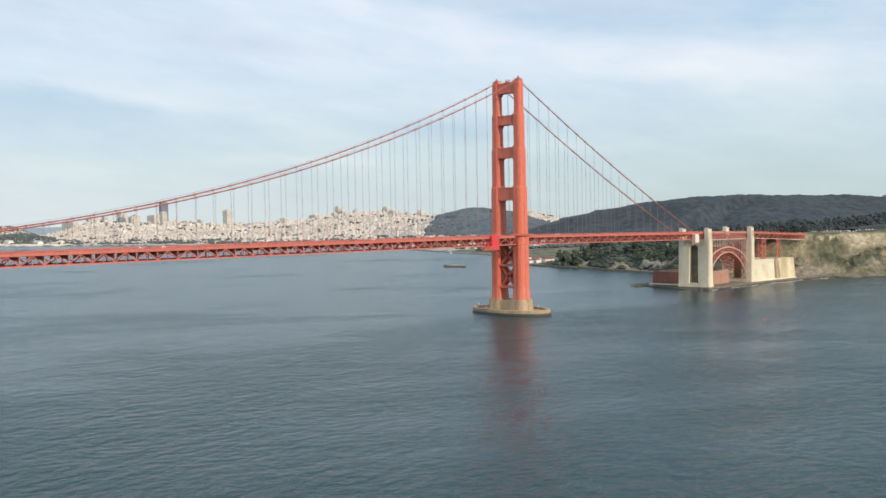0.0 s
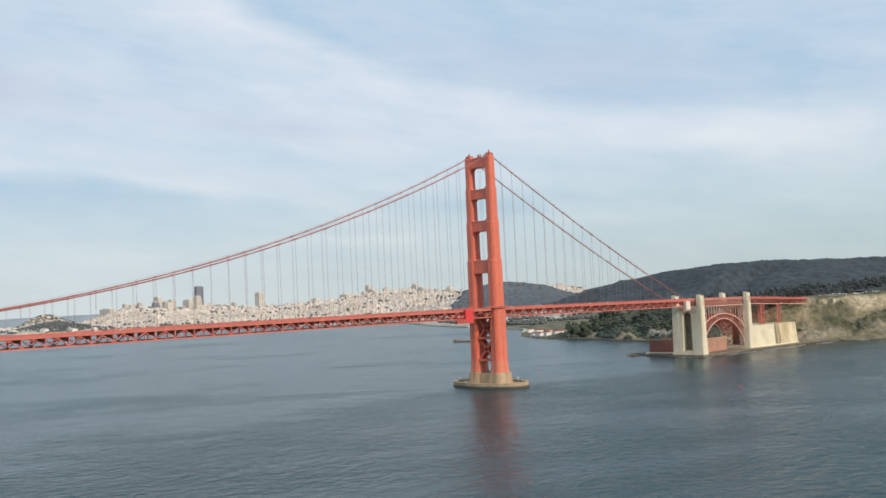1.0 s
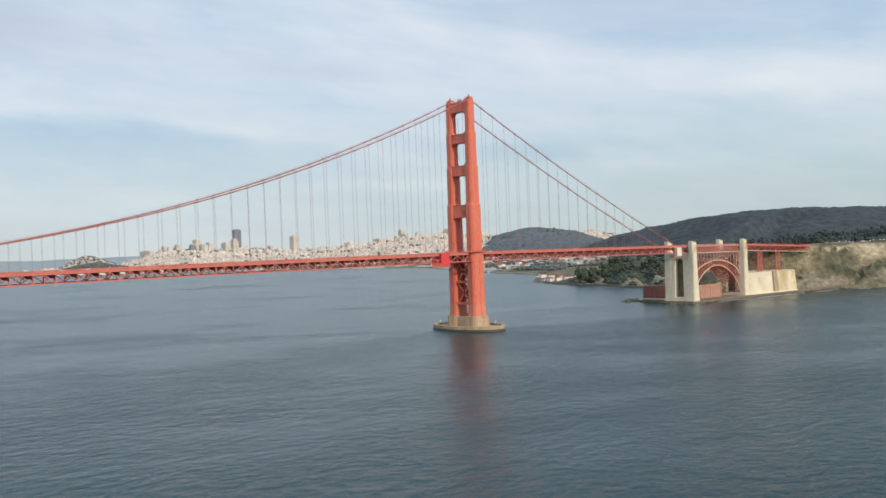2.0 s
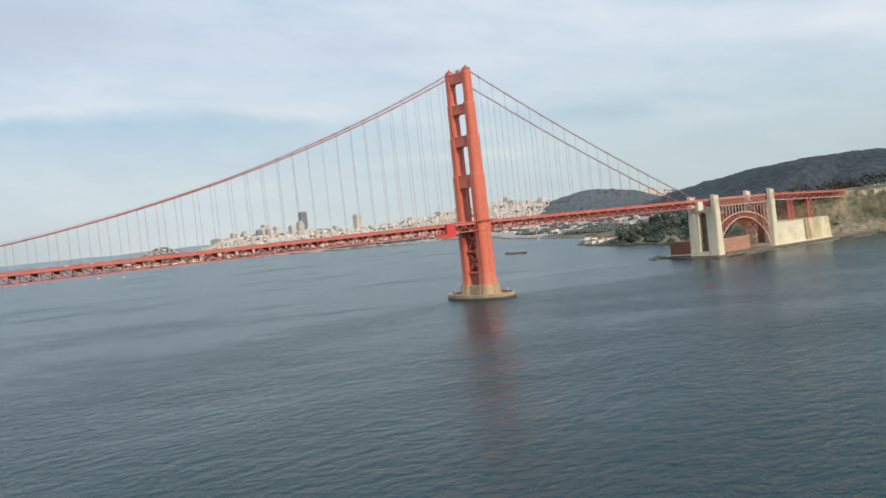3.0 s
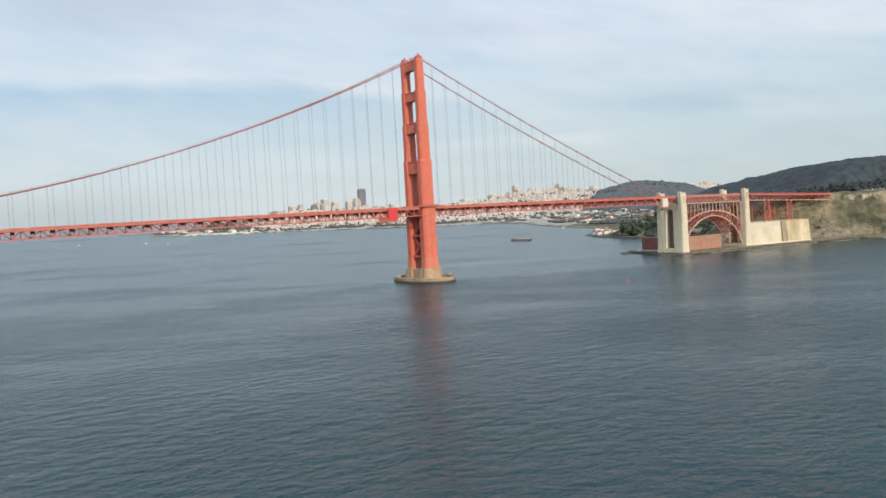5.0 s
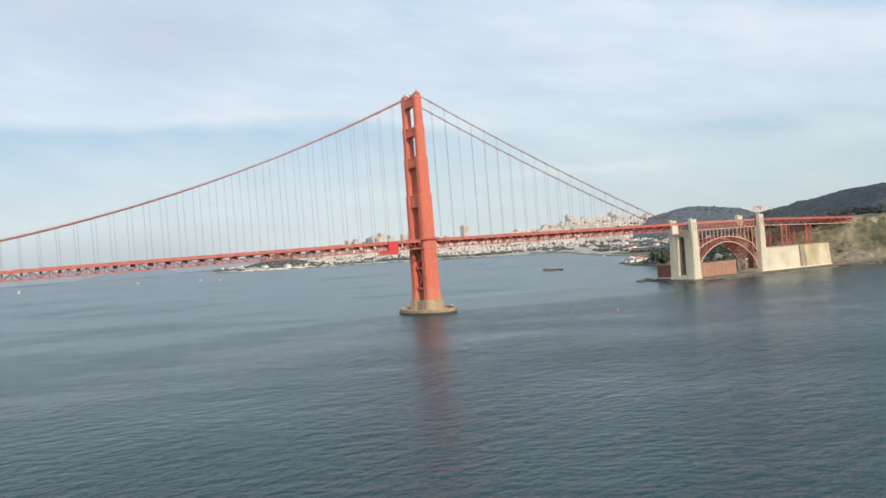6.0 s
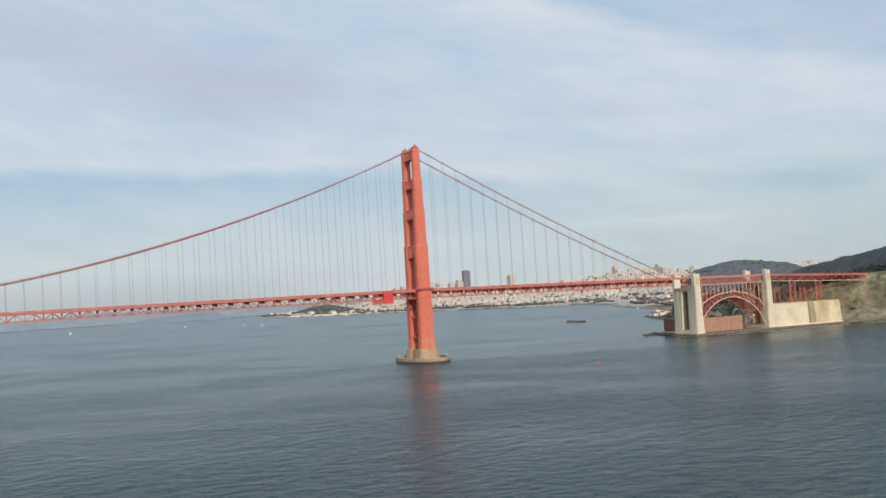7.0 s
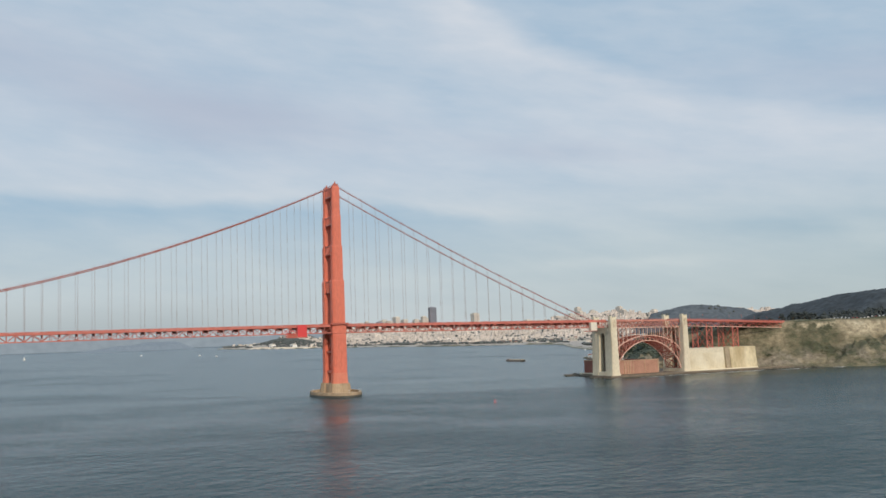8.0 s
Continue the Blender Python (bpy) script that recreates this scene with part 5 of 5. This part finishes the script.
def forest():
    """The woods: a closed canopy and many thousand small crowns that break its surface."""
    gen = np.random.RandomState(21)
    ridge = canopy(np.arange(853, 1260, 7.0), np.arange(112, 900, 7.0), 1.6, 0.9, 11.0)
    tagged(part("woods", ridge, BLUFF_WOODS, smooth=True), "dark evergreen woods on the ridge above the shore slope", "woods", kind="stuff")
    near = canopy(np.arange(430, 860, 7.0), np.arange(112, 900, 7.0), 1.6, 0.9, 11.0)
    tagged(part("woods", near, WOODS_NEAR, smooth=True), "dense dark evergreen woods above the shore", "woods", kind="stuff")
    middle = canopy(np.arange(1250, 3100, 8.0), np.arange(1800, 2860, 9.0), 5.0, 3.6, 17.0)
    tagged(part("woods", middle, WOODS_HAZY, smooth=True), "woods on the middle hill, blue-grey with haze in their colour", "woods", kind="stuff")
    hill = canopy(np.arange(1250, 3100, 8.0), np.arange(-900, 1802, 9.0), 5.0, 3.6, 17.0)
    tagged(part("woods", hill, WOODS, smooth=True), "dense dark woods on the far hills", "woods", kind="stuff")
    n = 33000
    x, y = gen.uniform(430, 850, n), gen.uniform(118, 900, n)
    y[: n // 3] = gen.uniform(115, 505, n // 3)
    x[: n // 3] = np.interp(y[: n // 3], COAST_Y, COAST_X) + gen.uniform(3, 190, n // 3)
    z, k, lift = ground_height(x, y), 1.6 + 3.4 * gen.uniform(0, 1, n) ** 2.2, gen.uniform(0.7, 1.6, n)
    points = [(a, b, c + 1.6 * u, r) for a, b, c, r, u in zip(x, y, z, k, lift) if wooded(a, b, c)][:12000]
    clumps("treetops", points, WOODS_NEAR, "rounded evergreen crowns above the shore", "woods", 0.8)
    belt = canopy(np.arange(860, 1430, 7.0), np.arange(-420, 420, 7.0), 6.5, 3.2, 14.0)
    tagged(part("woods", belt, BLUFF_WOODS, smooth=True), "dark closed cypress wood behind the bluff top", "woods", kind="stuff")
    # the tall cypress belt behind the grassy bluff top: every tree is a tapering stack of clumps
    points = []
    for _ in range(1500):
        x = gen.uniform(765, 1420)
        y = 62 - 0.42 * (x - 765) + 300 * gen.uniform(0, 1) ** 1.4
        z, tall = float(ground_height(x, y)), gen.uniform(11, 18) + 13 * np.clip((x - 830) / 220, 0, 1)
        if noise.noise(Vector((x * 0.012, y * 0.012, 6))) < -0.3:
            continue
        wide = tall * gen.uniform(0.20, 0.32)
        for j in range(3):
            points.append((x + gen.normal(0, 3.5), y + gen.normal(0, 3.5), z + tall * gen.uniform(0.15, 0.6), gen.uniform(3.6, 5.6)))
        for j in range(13):
            u = gen.uniform(0.05, 1.0)
            a, d = gen.uniform(0, 6.28), wide * math.sqrt(gen.uniform(0, 1)) * (1.15 - 0.9 * u)
            points.append((x + d * math.cos(a), y + d * math.sin(a), z + tall * u - 1.5, gen.uniform(2.2, 3.8) * (1.2 - 0.45 * u)))
    clumps("cypress_wood", points, BLUFF_WOODS, "tall dark cypress wood behind the grassy bluff top", "woods", 1.2)
    # trees and hedges between the low buildings of the shore flats
    n = 5200
    y = gen.uniform(1000, 4300, n)
    x = np.interp(y, COAST_Y, COAST_X) + 50 + 520 * gen.uniform(0, 1, n) ** 1.3
    z, k = ground_height(x, y), gen.uniform(3.5, 8.0, n)
    points = [(a, b, c + 0.6 * r, r) for a, b, c, r in zip(x, y, z, k) if noise.noise(Vector((a * 0.011, b * 0.006, 13))) > 0.06]
    clumps("park_trees", points, CITY_TREES, "dark rows of trees on the shore flats", "trees", 0.9)
    n = 16000
    x, y = gen.uniform(585, 1000, n), gen.uniform(-420, 118, n)
    z, k, thin = ground_height(x, y), gen.uniform(0.9, 2.8, n), gen.uniform(0.0, 0.22, n)
    points = [(a, b, c + 0.05 * r, r) for a, b, c, r, u in zip(x, y, z, k, thin) if 14 < c < 46 and a < 735 and noise.noise(Vector((a * 0.017, b * 0.017, 9))) > u - 0.08]
    clumps("scrub", points, SCRUB, "low dark scrub in patches on the bluff", "bushes", 0.45)
    n = 5200
    y = gen.uniform(2300, 7600, n)
    x = np.interp(y, COAST_Y, COAST_X) + 40 + 1900 * gen.uniform(0, 1, n) ** 1.5
    z, k = ground_height(x, y), gen.uniform(4, 9, n)
    points = [(a, b, c + 0.7 * r, r) for a, b, c, r in zip(x, y, z, k) if noise.noise(Vector((a * 0.006, b * 0.006, 5))) > 0.08 and c > 1]
    x, y = np.append(gen.normal(1950, 90, 330), gen.normal(1300, 60, 1300)), np.append(gen.normal(6540, 75, 330), gen.normal(4680, 190, 1300))
    z, k = ground_height(x, y), gen.uniform(4, 8, 1630)
    points += [(a, b, c + 0.7 * r, r) for a, b, c, r in zip(x, y, z, k) if c > 14]
    clumps("street_trees", points, CITY_TREES, "dark clumps of trees among the city houses", "trees")


forest()


# ---- the city across the water ----
def city():
    """Thousands of small houses and blocks on the hills."""
    rng = random.Random(5)
    sh = Shape()
    count = 0
    while count < 38000:
        y = rng.uniform(2300, 6850)
        c = float(np.interp(y, COAST_Y, COAST_X))
        x = c + 90 + (3300 - c) * rng.random() ** 1.3
        if count % 45 == 0:
            y, x = rng.gauss(2680, 150), rng.gauss(3260, 130)
        elif x < c + 380 and 2900 < y < 4700 and rng.random() < 0.6:
            continue
        elif y < 2700 and (x < c + 300 or rng.random() < 0.6):
            continue
        z = float(ground_height(x, y))
        if z < 1 or (4250 < y < 5150 and x < 1480):
            continue
        if wooded(x, y, z) or (x < c + 650 and noise.noise(Vector((x * 0.005, y * 0.0035, 2))) < -0.12):
            continue
        w, d = rng.uniform(9, 20), rng.uniform(4, 6.5)
        h = rng.uniform(1.2, 3.2) if rng.random() < 0.955 else rng.uniform(8, 20)
        a = rng.gauss(0.12, 0.04)
        ca, sa = math.cos(a), math.sin(a)
        p = [(x + u * ca - v * sa, y + u * sa + v * ca) for u, v in ((-w / 2, -d / 2), (w / 2, -d / 2), (w / 2, d / 2), (-w / 2, d / 2))]
        if rng.random() < 0.45:
            r = [((p[0][0] + p[3][0]) / 2, (p[0][1] + p[3][1]) / 2, z + h + 1.6), ((p[1][0] + p[2][0]) / 2, (p[1][1] + p[2][1]) / 2, z + h + 1.6)]
            sh.add([(a0, b0, z - 4) for a0, b0 in p] + [(a0, b0, z + h) for a0, b0 in p] + r, [(0, 1, 5, 4), (1, 2, 6, 5), (2, 3, 7, 6), (3, 0, 4, 7), (4, 5, 9, 8), (6, 7, 8, 9), (5, 6, 9), (7, 4, 8)])
        else:
            sh.prism(p, z - 4, z + h)
        count += 1
    tagged(part("city_houses", sh, CITY), "pale crowded houses and blocks covering the city hills", "houses", kind="stuff")


city()


def tower_block(x, y, w, d, h, mat, label):
    z = float(ground_height(x, y)) - 3
    t = thing("tower_block", label, "building", "high-rise towers of the city", at=(x, y, z))
    part("wall", Shape().box(-w / 2, w / 2, -d / 2, d / 2, 0, h), mat, t)
    part("roof", Shape().box(-w * 0.3, w * 0.3, -d * 0.3, d * 0.3, h, h + 5), mat, t)
    n = max(3, int(h / 8))
    for k in range(n):
        zz0 = 6 + (h - 10) * k / n
        part("window_band", Shape().box(-w / 2 - 0.4, w / 2 + 0.4, -d / 2 - 0.4, d / 2 + 0.4, zz0, zz0 + (h - 10) / n * 0.42), DARK_BAND if mat is TOWER_DARK else BAND, t)


tower_block(3084, 6294, 60, 40, 250, TOWER_DARK, "tall dark stone-clad office tower")
tower_block(3005, 3982, 30, 34, 188 - float(ground_height(3005, 3982)), TOWER_WALL, "slim white apartment tower on the ridge")
for x, y, w, d, top in ((2300, 6250, 40, 190, 126), (2300, 5990, 40, 110, 98), (2900, 6650, 40, 80, 208), (2700, 6010, 40, 66, 172), (3000, 6320, 50, 90, 170), (2600, 5430, 22, 22, 144), (2600, 4600, 40, 52, 180), (2950, 3880, 36, 52, 160), (2950, 3660, 30, 38, 136), (2950, 4150, 44, 66, 139), (2800, 4260, 40, 60, 122)):
    tower_block(x, y, w, d, top - float(ground_height(x, y)), TOWER_WALL, "pale cream high-rise block above the city roofs")
trng = random.Random(8)
for k in range(46):
    cx, cy, sx, sy, hm = trng.choice([(2900, 6000, 420, 420, 95), (2600, 5500, 250, 250, 60), (2000, 5000, 220, 250, 45), (2900, 3700, 250, 420, 34), (2700, 4600, 250, 400, 40)])
    tower_block(cx + trng.gauss(0, sx * 0.6), cy + trng.gauss(0, sy * 0.6), trng.uniform(20, 40), trng.uniform(20, 48), hm * trng.uniform(0.55, 1.25), TOWER_WALL if trng.random() < 0.94 else TOWER_DARK, "pale high-rise block above the city roofs")

# far hills beyond the bay, on an arc round the view
prof = []
for k in range(120):
    a = radians(-48 + 1.0 * k)
    h = 92 + 34 * noise.noise(Vector((k * 0.10, 0, 0))) + 16 * noise.noise(Vector((k * 0.4, 3, 0)))
    prof.append((-480 + 8680 * math.sin(a), -800 + 8680 * math.cos(a), h))
far, n = Shape(), len(prof)
far.add([(x, y, -1) for x, y, z in prof] + [(x * 1.012, y * 1.012, z) for x, y, z in prof], [(i, i + 1, n + i + 1, n + i) for i in range(n - 1)])
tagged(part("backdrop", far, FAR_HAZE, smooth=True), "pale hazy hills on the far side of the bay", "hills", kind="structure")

# a low headland in front of them
head = Shape()
rows, cols = 10, 40
for j in range(rows):
    for i in range(cols):
        u, v = i / (cols - 1), j / (rows - 1)
        h = 64 * min(1.0, 1.9 * u) * min(1.0, 9.0 * (1 - u)) * math.sin(math.pi * v) ** 0.7
        h *= 0.86 + 0.22 * noise.noise(Vector((u * 7, v * 3, 5)))
        head.v.append((270 + 850 * u, 6700 - 90 * u + 620 * (v - 0.5), h - 1))
head.f = [(j * cols + i, j * cols + i + 1, (j + 1) * cols + i + 1, (j + 1) * cols + i) for j in range(rows - 1) for i in range(cols - 1)]
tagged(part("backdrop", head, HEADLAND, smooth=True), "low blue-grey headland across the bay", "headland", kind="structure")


# ---- things on the water and along the shore ----
def buoy(x, y):
    b = thing("buoy", "red steel channel buoy floating on the water", "buoy", at=(x, y, 0))
    part("float", Shape().lathe([(0.01, -0.8), (1.4, -0.8), (1.6, 0.3), (1.4, 1.0), (0.01, 1.0)], (0, 0), 14), BUOY_RED, b)
    for k in range(3):
        a = 2.094 * k
        part("leg", Shape().beam((1.0 * math.cos(a), 1.0 * math.sin(a), 1.0), (0.4 * math.cos(a), 0.4 * math.sin(a), 4.0), 0.22), BUOY_RED, b)
    b.scale = (0.6, 0.6, 0.5)
    part("top_mark", Shape().lathe([(0.01, 3.8), (0.8, 3.8), (0.8, 4.6), (0.01, 5.6)], (0, 0), 10), BUOY_RED, b)


buoy(69.4, -226.5)


def barge(x, y):
    b = thing("barge", "low dark barge moored off the shore", "barge", at=(x, y, 0))
    b.rotation_euler = (0, 0, radians(-80))
    part("hull", Shape().add([(-24, -6, 3.0), (24, -6, 3.0), (24, 6, 3.0), (-24, 6, 3.0), (-20, -5.5, -1), (20, -5.5, -1), (20, 5.5, -1), (-20, 5.5, -1)], [(0, 1, 2, 3), (7, 6, 5, 4), (4, 5, 1, 0), (5, 6, 2, 1), (6, 7, 3, 2), (7, 4, 0, 3)]), BARGE_PAINT, b)
    part("deck_house", Shape().box(-22, -17, -3, 3, 3.0, 5.2), BARGE_PAINT, b)
    for k in range(6):
        part("cargo", Shape().box(-13 + 6 * k, -8 + 6 * k, -4, 4, 3.0, 3.8 + 0.4 * (k % 2)), PATH, b)


barge(612, 668)


def house(x, y, w, d, h, turn, wall, roof, label):
    z = max(2.0, float(ground_height(x, y))) - 0.5
    t = thing("house", label, "house", "buildings by the shore", at=(x, y, z))
    t.rotation_euler = (0, 0, radians(turn))
    part("wall", Shape().box(-w / 2, w / 2, -d / 2, d / 2, 0, h), wall, t)
    r = d * 0.28
    part("roof", Shape().add([(-w / 2 - 0.5, -d / 2 - 0.5, h), (w / 2 + 0.5, -d / 2 - 0.5, h), (w / 2 + 0.5, d / 2 + 0.5, h), (-w / 2 - 0.5, d / 2 + 0.5, h), (-w / 2 - 0.5, 0, h + r), (w / 2 + 0.5, 0, h + r)],
                             [(3, 2, 1, 0), (0, 1, 5, 4), (2, 3, 4, 5), (1, 2, 5), (3, 0, 4)]), roof, t)
    for k in range(max(2, int(w / 6))):
        cx = -w / 2 + (k + 0.5) * w / max(2, int(w / 6))
        part("window", Shape().box(cx - 0.8, cx + 0.8, -d / 2 - 0.06, -d / 2 + 0.2, h * 0.35, h * 0.72), GLASS_DARK, t)


hrng = random.Random(3)
wall, ys = Shape(), list(range(3830, 4500, 40))
for k, (ya, yb) in enumerate(zip(ys, ys[1:])):
    xa, xb = (float(np.interp(q, COAST_Y, COAST_X)) + 4 for q in (ya, yb))
    top = 9.0 + 3.0 * noise.noise(Vector((k * 0.35, 1, 2)))
    wall.add([(xa, ya, -1), (xb, yb, -1), (xb + 26, yb, top), (xa + 26, ya, top), (xb + 40, yb, top), (xa + 40, ya, top), (xb + 40, yb, -1), (xa + 40, ya, -1)], [(0, 3, 2, 1), (3, 5, 4, 2), (5, 7, 6, 4), (0, 7, 5, 3), (1, 2, 4, 6)])
sea_wall = thing("sea_wall", "long sunlit sand-coloured seawall along the far waterfront", "seawall")
part("wall", wall, SEA_WALL, sea_wall)
for y in (4080, 4300, 4640):
    house(float(np.interp(y, COAST_Y, COAST_X)) + 70, y, 90, 24, 14, 84, WHITE, PLASTER, "long pale pier shed on the waterfront")
for x, y, w, d, h, turn in ((746, 590, 26, 10, 6, 60), (748, 572, 14, 10, 8, 60), (758, 560, 20, 9, 6, 60), (772, 590, 16, 9, 7, 40), (752, 612, 18, 8, 5, 60), (780, 566, 22, 10, 6, 60), (790, 604, 24, 10, 7, 50), (800, 640, 30, 12, 7, 50), (830, 690, 20, 12, 7, 50)):
    house(x, y, w, d, h, turn, WHITE, ROOF_RED, "white shore station house with a red roof")
for k in range(96):
    y = 1120 + 1900 * hrng.random() ** 0.9
    x = float(np.interp(y, COAST_Y, COAST_X)) + 60 + 480 * hrng.random()
    house(x, y, hrng.uniform(14, 44), hrng.uniform(8, 15), hrng.uniform(4, 8), 75 + hrng.gauss(0, 10), PLASTER if k % 4 else WHITE, ROOF_RED if k % 5 in (0, 3) else PLASTER, "long pale building behind the shore flats")
for x, y, w, d, turn in ((716, 66, 12, 8, 10), (774, 30, 16, 8, 50), (812, -6, 18, 7, 40)):
    house(x, y, w * 0.8, d * 0.8, 2.6, turn, WHITE, PLASTER if w > 12 else ROOF_RED, "low white service building on the bluff top")


def boat(x, y, turn):
    b = thing("boat", "small white boat under way on the bay", "boat", "boats on the bay", at=(x, y, 0))
    b.rotation_euler = (0, 0, radians(turn))
    part("hull", Shape().add([(-6, -2, 1.6), (3, -2, 1.6), (7, 0, 2.0), (3, 2, 1.6), (-6, 2, 1.6), (-5.5, -1.4, -0.4), (3, -1.3, -0.4), (6, 0, -0.4), (3, 1.3, -0.4), (-5.5, 1.4, -0.4)], [(0, 1, 2, 3, 4), (9, 8, 7, 6, 5), (5, 6, 1, 0), (6, 7, 2, 1), (7, 8, 3, 2), (8, 9, 4, 3), (9, 5, 0, 4)]), WHITE, b)
    part("cabin", Shape().box(-3, 2, -1.3, 1.3, 1.6, 4.2, 0.3), WHITE, b)


for x, y, a in ((449, 2942, 20), (447, 2622, 120), (1135, 1188, 70), (300, 3500, 10)):
    boat(x, y, a)


def sailboat(x, y):
    b = thing("sailboat", "white sailing boat under full sail far out on the bay", "boat", "boats on the bay", at=(x, y, 0))
    part("hull", Shape().add([(-6, -1.8, 1.4), (2, -1.8, 1.4), (6, 0, 1.7), (2, 1.8, 1.4), (-6, 1.8, 1.4), (-5, -1, -0.4), (2, -1, -0.4), (5, 0, -0.4), (2, 1, -0.4), (-5, 1, -0.4)], [(0, 1, 2, 3, 4), (9, 8, 7, 6, 5), (5, 6, 1, 0), (6, 7, 2, 1), (7, 8, 3, 2), (8, 9, 4, 3), (9, 5, 0, 4)]), WHITE, b)
    part("mast", Shape().tube([(0.4, 0, 1.4), (0.4, 0, 16)], 0.12, 5), STEEL, b)
    part("mainsail", Shape().add([(0.2, -0.05, 2.6), (-5.5, -0.5, 2.6), (0.2, -0.05, 15.6), (0.2, 0.05, 2.6), (-5.5, -0.4, 2.6), (0.2, 0.05, 15.6)], [(0, 1, 2), (5, 4, 3), (0, 3, 4, 1), (1, 4, 5, 2), (2, 5, 3, 0)]), WHITE, b)
    part("jib", Shape().add([(0.8, -0.05, 14.0), (5.6, -0.05, 1.8), (0.9, -0.7, 2.4), (0.8, 0.05, 14.0), (5.6, 0.05, 1.8), (0.9, -0.6, 2.4)], [(0, 1, 2), (5, 4, 3), (0, 3, 4, 1), (1, 4, 5, 2), (2, 5, 3, 0)]), WHITE, b)


sailboat(-180, 3700)


# surf along the foot of the point: thin broken lines of foam
srng = random.Random(31)
foam = Shape()
for stretch in ([(384, -28.5), (420, -29.5), (452, -31.5), (490, -35), (530, -37.5), (575, -40)], [(592, -45), (612, -51), (634, -58)], [(662, -70), (684, -92)], [(338, 6), (338, -16), (342, -27), (356, -28.5)], [(352, 80), (360, 96), (376, 103)]):
    line = []
    for (ax, ay), (bx, by) in zip(stretch, stretch[1:]):
        n = max(2, int(math.hypot(bx - ax, by - ay) / 2.0))
        line += [(ax + (bx - ax) * i / n, ay + (by - ay) * i / n) for i in range(n)]
    for (ax, ay), (bx, by) in zip(line, line[1:]):
        strength = noise.noise(Vector((ax * 0.06, ay * 0.06, 3)))
        if strength > -0.22:
            off, wide = 2.2 * noise.noise(Vector((ax * 0.045, ay * 0.045, 8))), 0.7 + 1.5 * max(0.0, strength + 0.2) + srng.uniform(-0.3, 0.3)
            foam.beam((ax, ay - off, 0.02), (bx, by - off, 0.02), wide, 0.22)
tagged(part("surf", foam, FOAM), "thin white surf breaking along the rocks", "surf", kind="stuff")


def car_mesh_parts():
    """Body, cabin glass and wheel of a car standing on z = 0."""
    body = Shape().box(-2.2, 2.2, -0.88, 0.88, 0.35, 0.95, 0.06)
    body.add([(-1.7, -0.8, 0.95), (1.2, -0.8, 0.95), (1.2, 0.8, 0.95), (-1.7, 0.8, 0.95), (-1.1, -0.66, 1.5), (0.5, -0.66, 1.5), (0.5, 0.66, 1.5), (-1.1, 0.66, 1.5)], [(4, 5, 6, 7), (0, 1, 5, 4), (1, 2, 6, 5), (2, 3, 7, 6), (3, 0, 4, 7)])
    wheel = Shape().tube([(0, -0.12, 0), (0, 0.12, 0)], 0.34, 10)
    return [mesh_of("body", body, p) for p in CAR_PAINTS], mesh_of("wheel", wheel, RUBBER)


car_bodies, wheel_mesh = car_mesh_parts()


def car(x, y, z, k, turn):
    c = thing("car", ("white", "grey", "black", "dark red", "dark blue")[k] + " car driving on the bridge roadway", "car", "cars on the bridge", at=(x, y, z))
    c.rotation_euler = (0, 0, radians(turn))
    part("body", car_bodies[k], None, c)
    for wx in (-1.35, 1.35):
        for wy in (-0.8, 0.8):
            part("wheel", wheel_mesh, None, c, at=(wx, wy, 0.34))
    return c


crng = random.Random(14)
for k in range(34):
    lane = crng.choice((-8.0, -4.8, -1.6, 1.6, 4.8, 8.0))
    x = crng.uniform(-480, 600)
    car(x, lane, road(x) - 0.04, crng.choice((0, 0, 1, 2, 3, 4)), 0 if lane < 0 else 180)

for k in range(20):
    x, y = 738 + 3.4 * k + crng.uniform(-0.4, 0.4), 16 - 3.6 * k
    parked = car(x, y, float(ground_height(x, y)) + 0.3, crng.choice((0, 0, 0, 1, 3)), 43)
    tagged(parked, parked["label"].replace("driving on the bridge roadway", "parked on the grassy bluff top"), group="cars parked on the bluff")

# the footpath over the bluff top
route = [(705, 30), (750, 28), (800, 24), (850, 14), (900, 6), (960, 0)]
lane = Shape()
fine = [(ax + (bx - ax) * u, ay + (by - ay) * u) for (ax, ay), (bx, by) in zip(route, route[1:]) for u in (0.0, 0.2, 0.4, 0.6, 0.8)]
for (ax, ay), (bx, by) in zip(fine, fine[1:]):
    za, zb = float(ground_height(ax, ay)) + 0.5, float(ground_height(bx, by)) + 0.5
    lane.beam((ax, ay, za), (bx, by, zb), 4.5, 1.0)
tagged(part("footpath", lane, PATH), "pale dirt path over the grassy bluff top", "path", kind="structure")
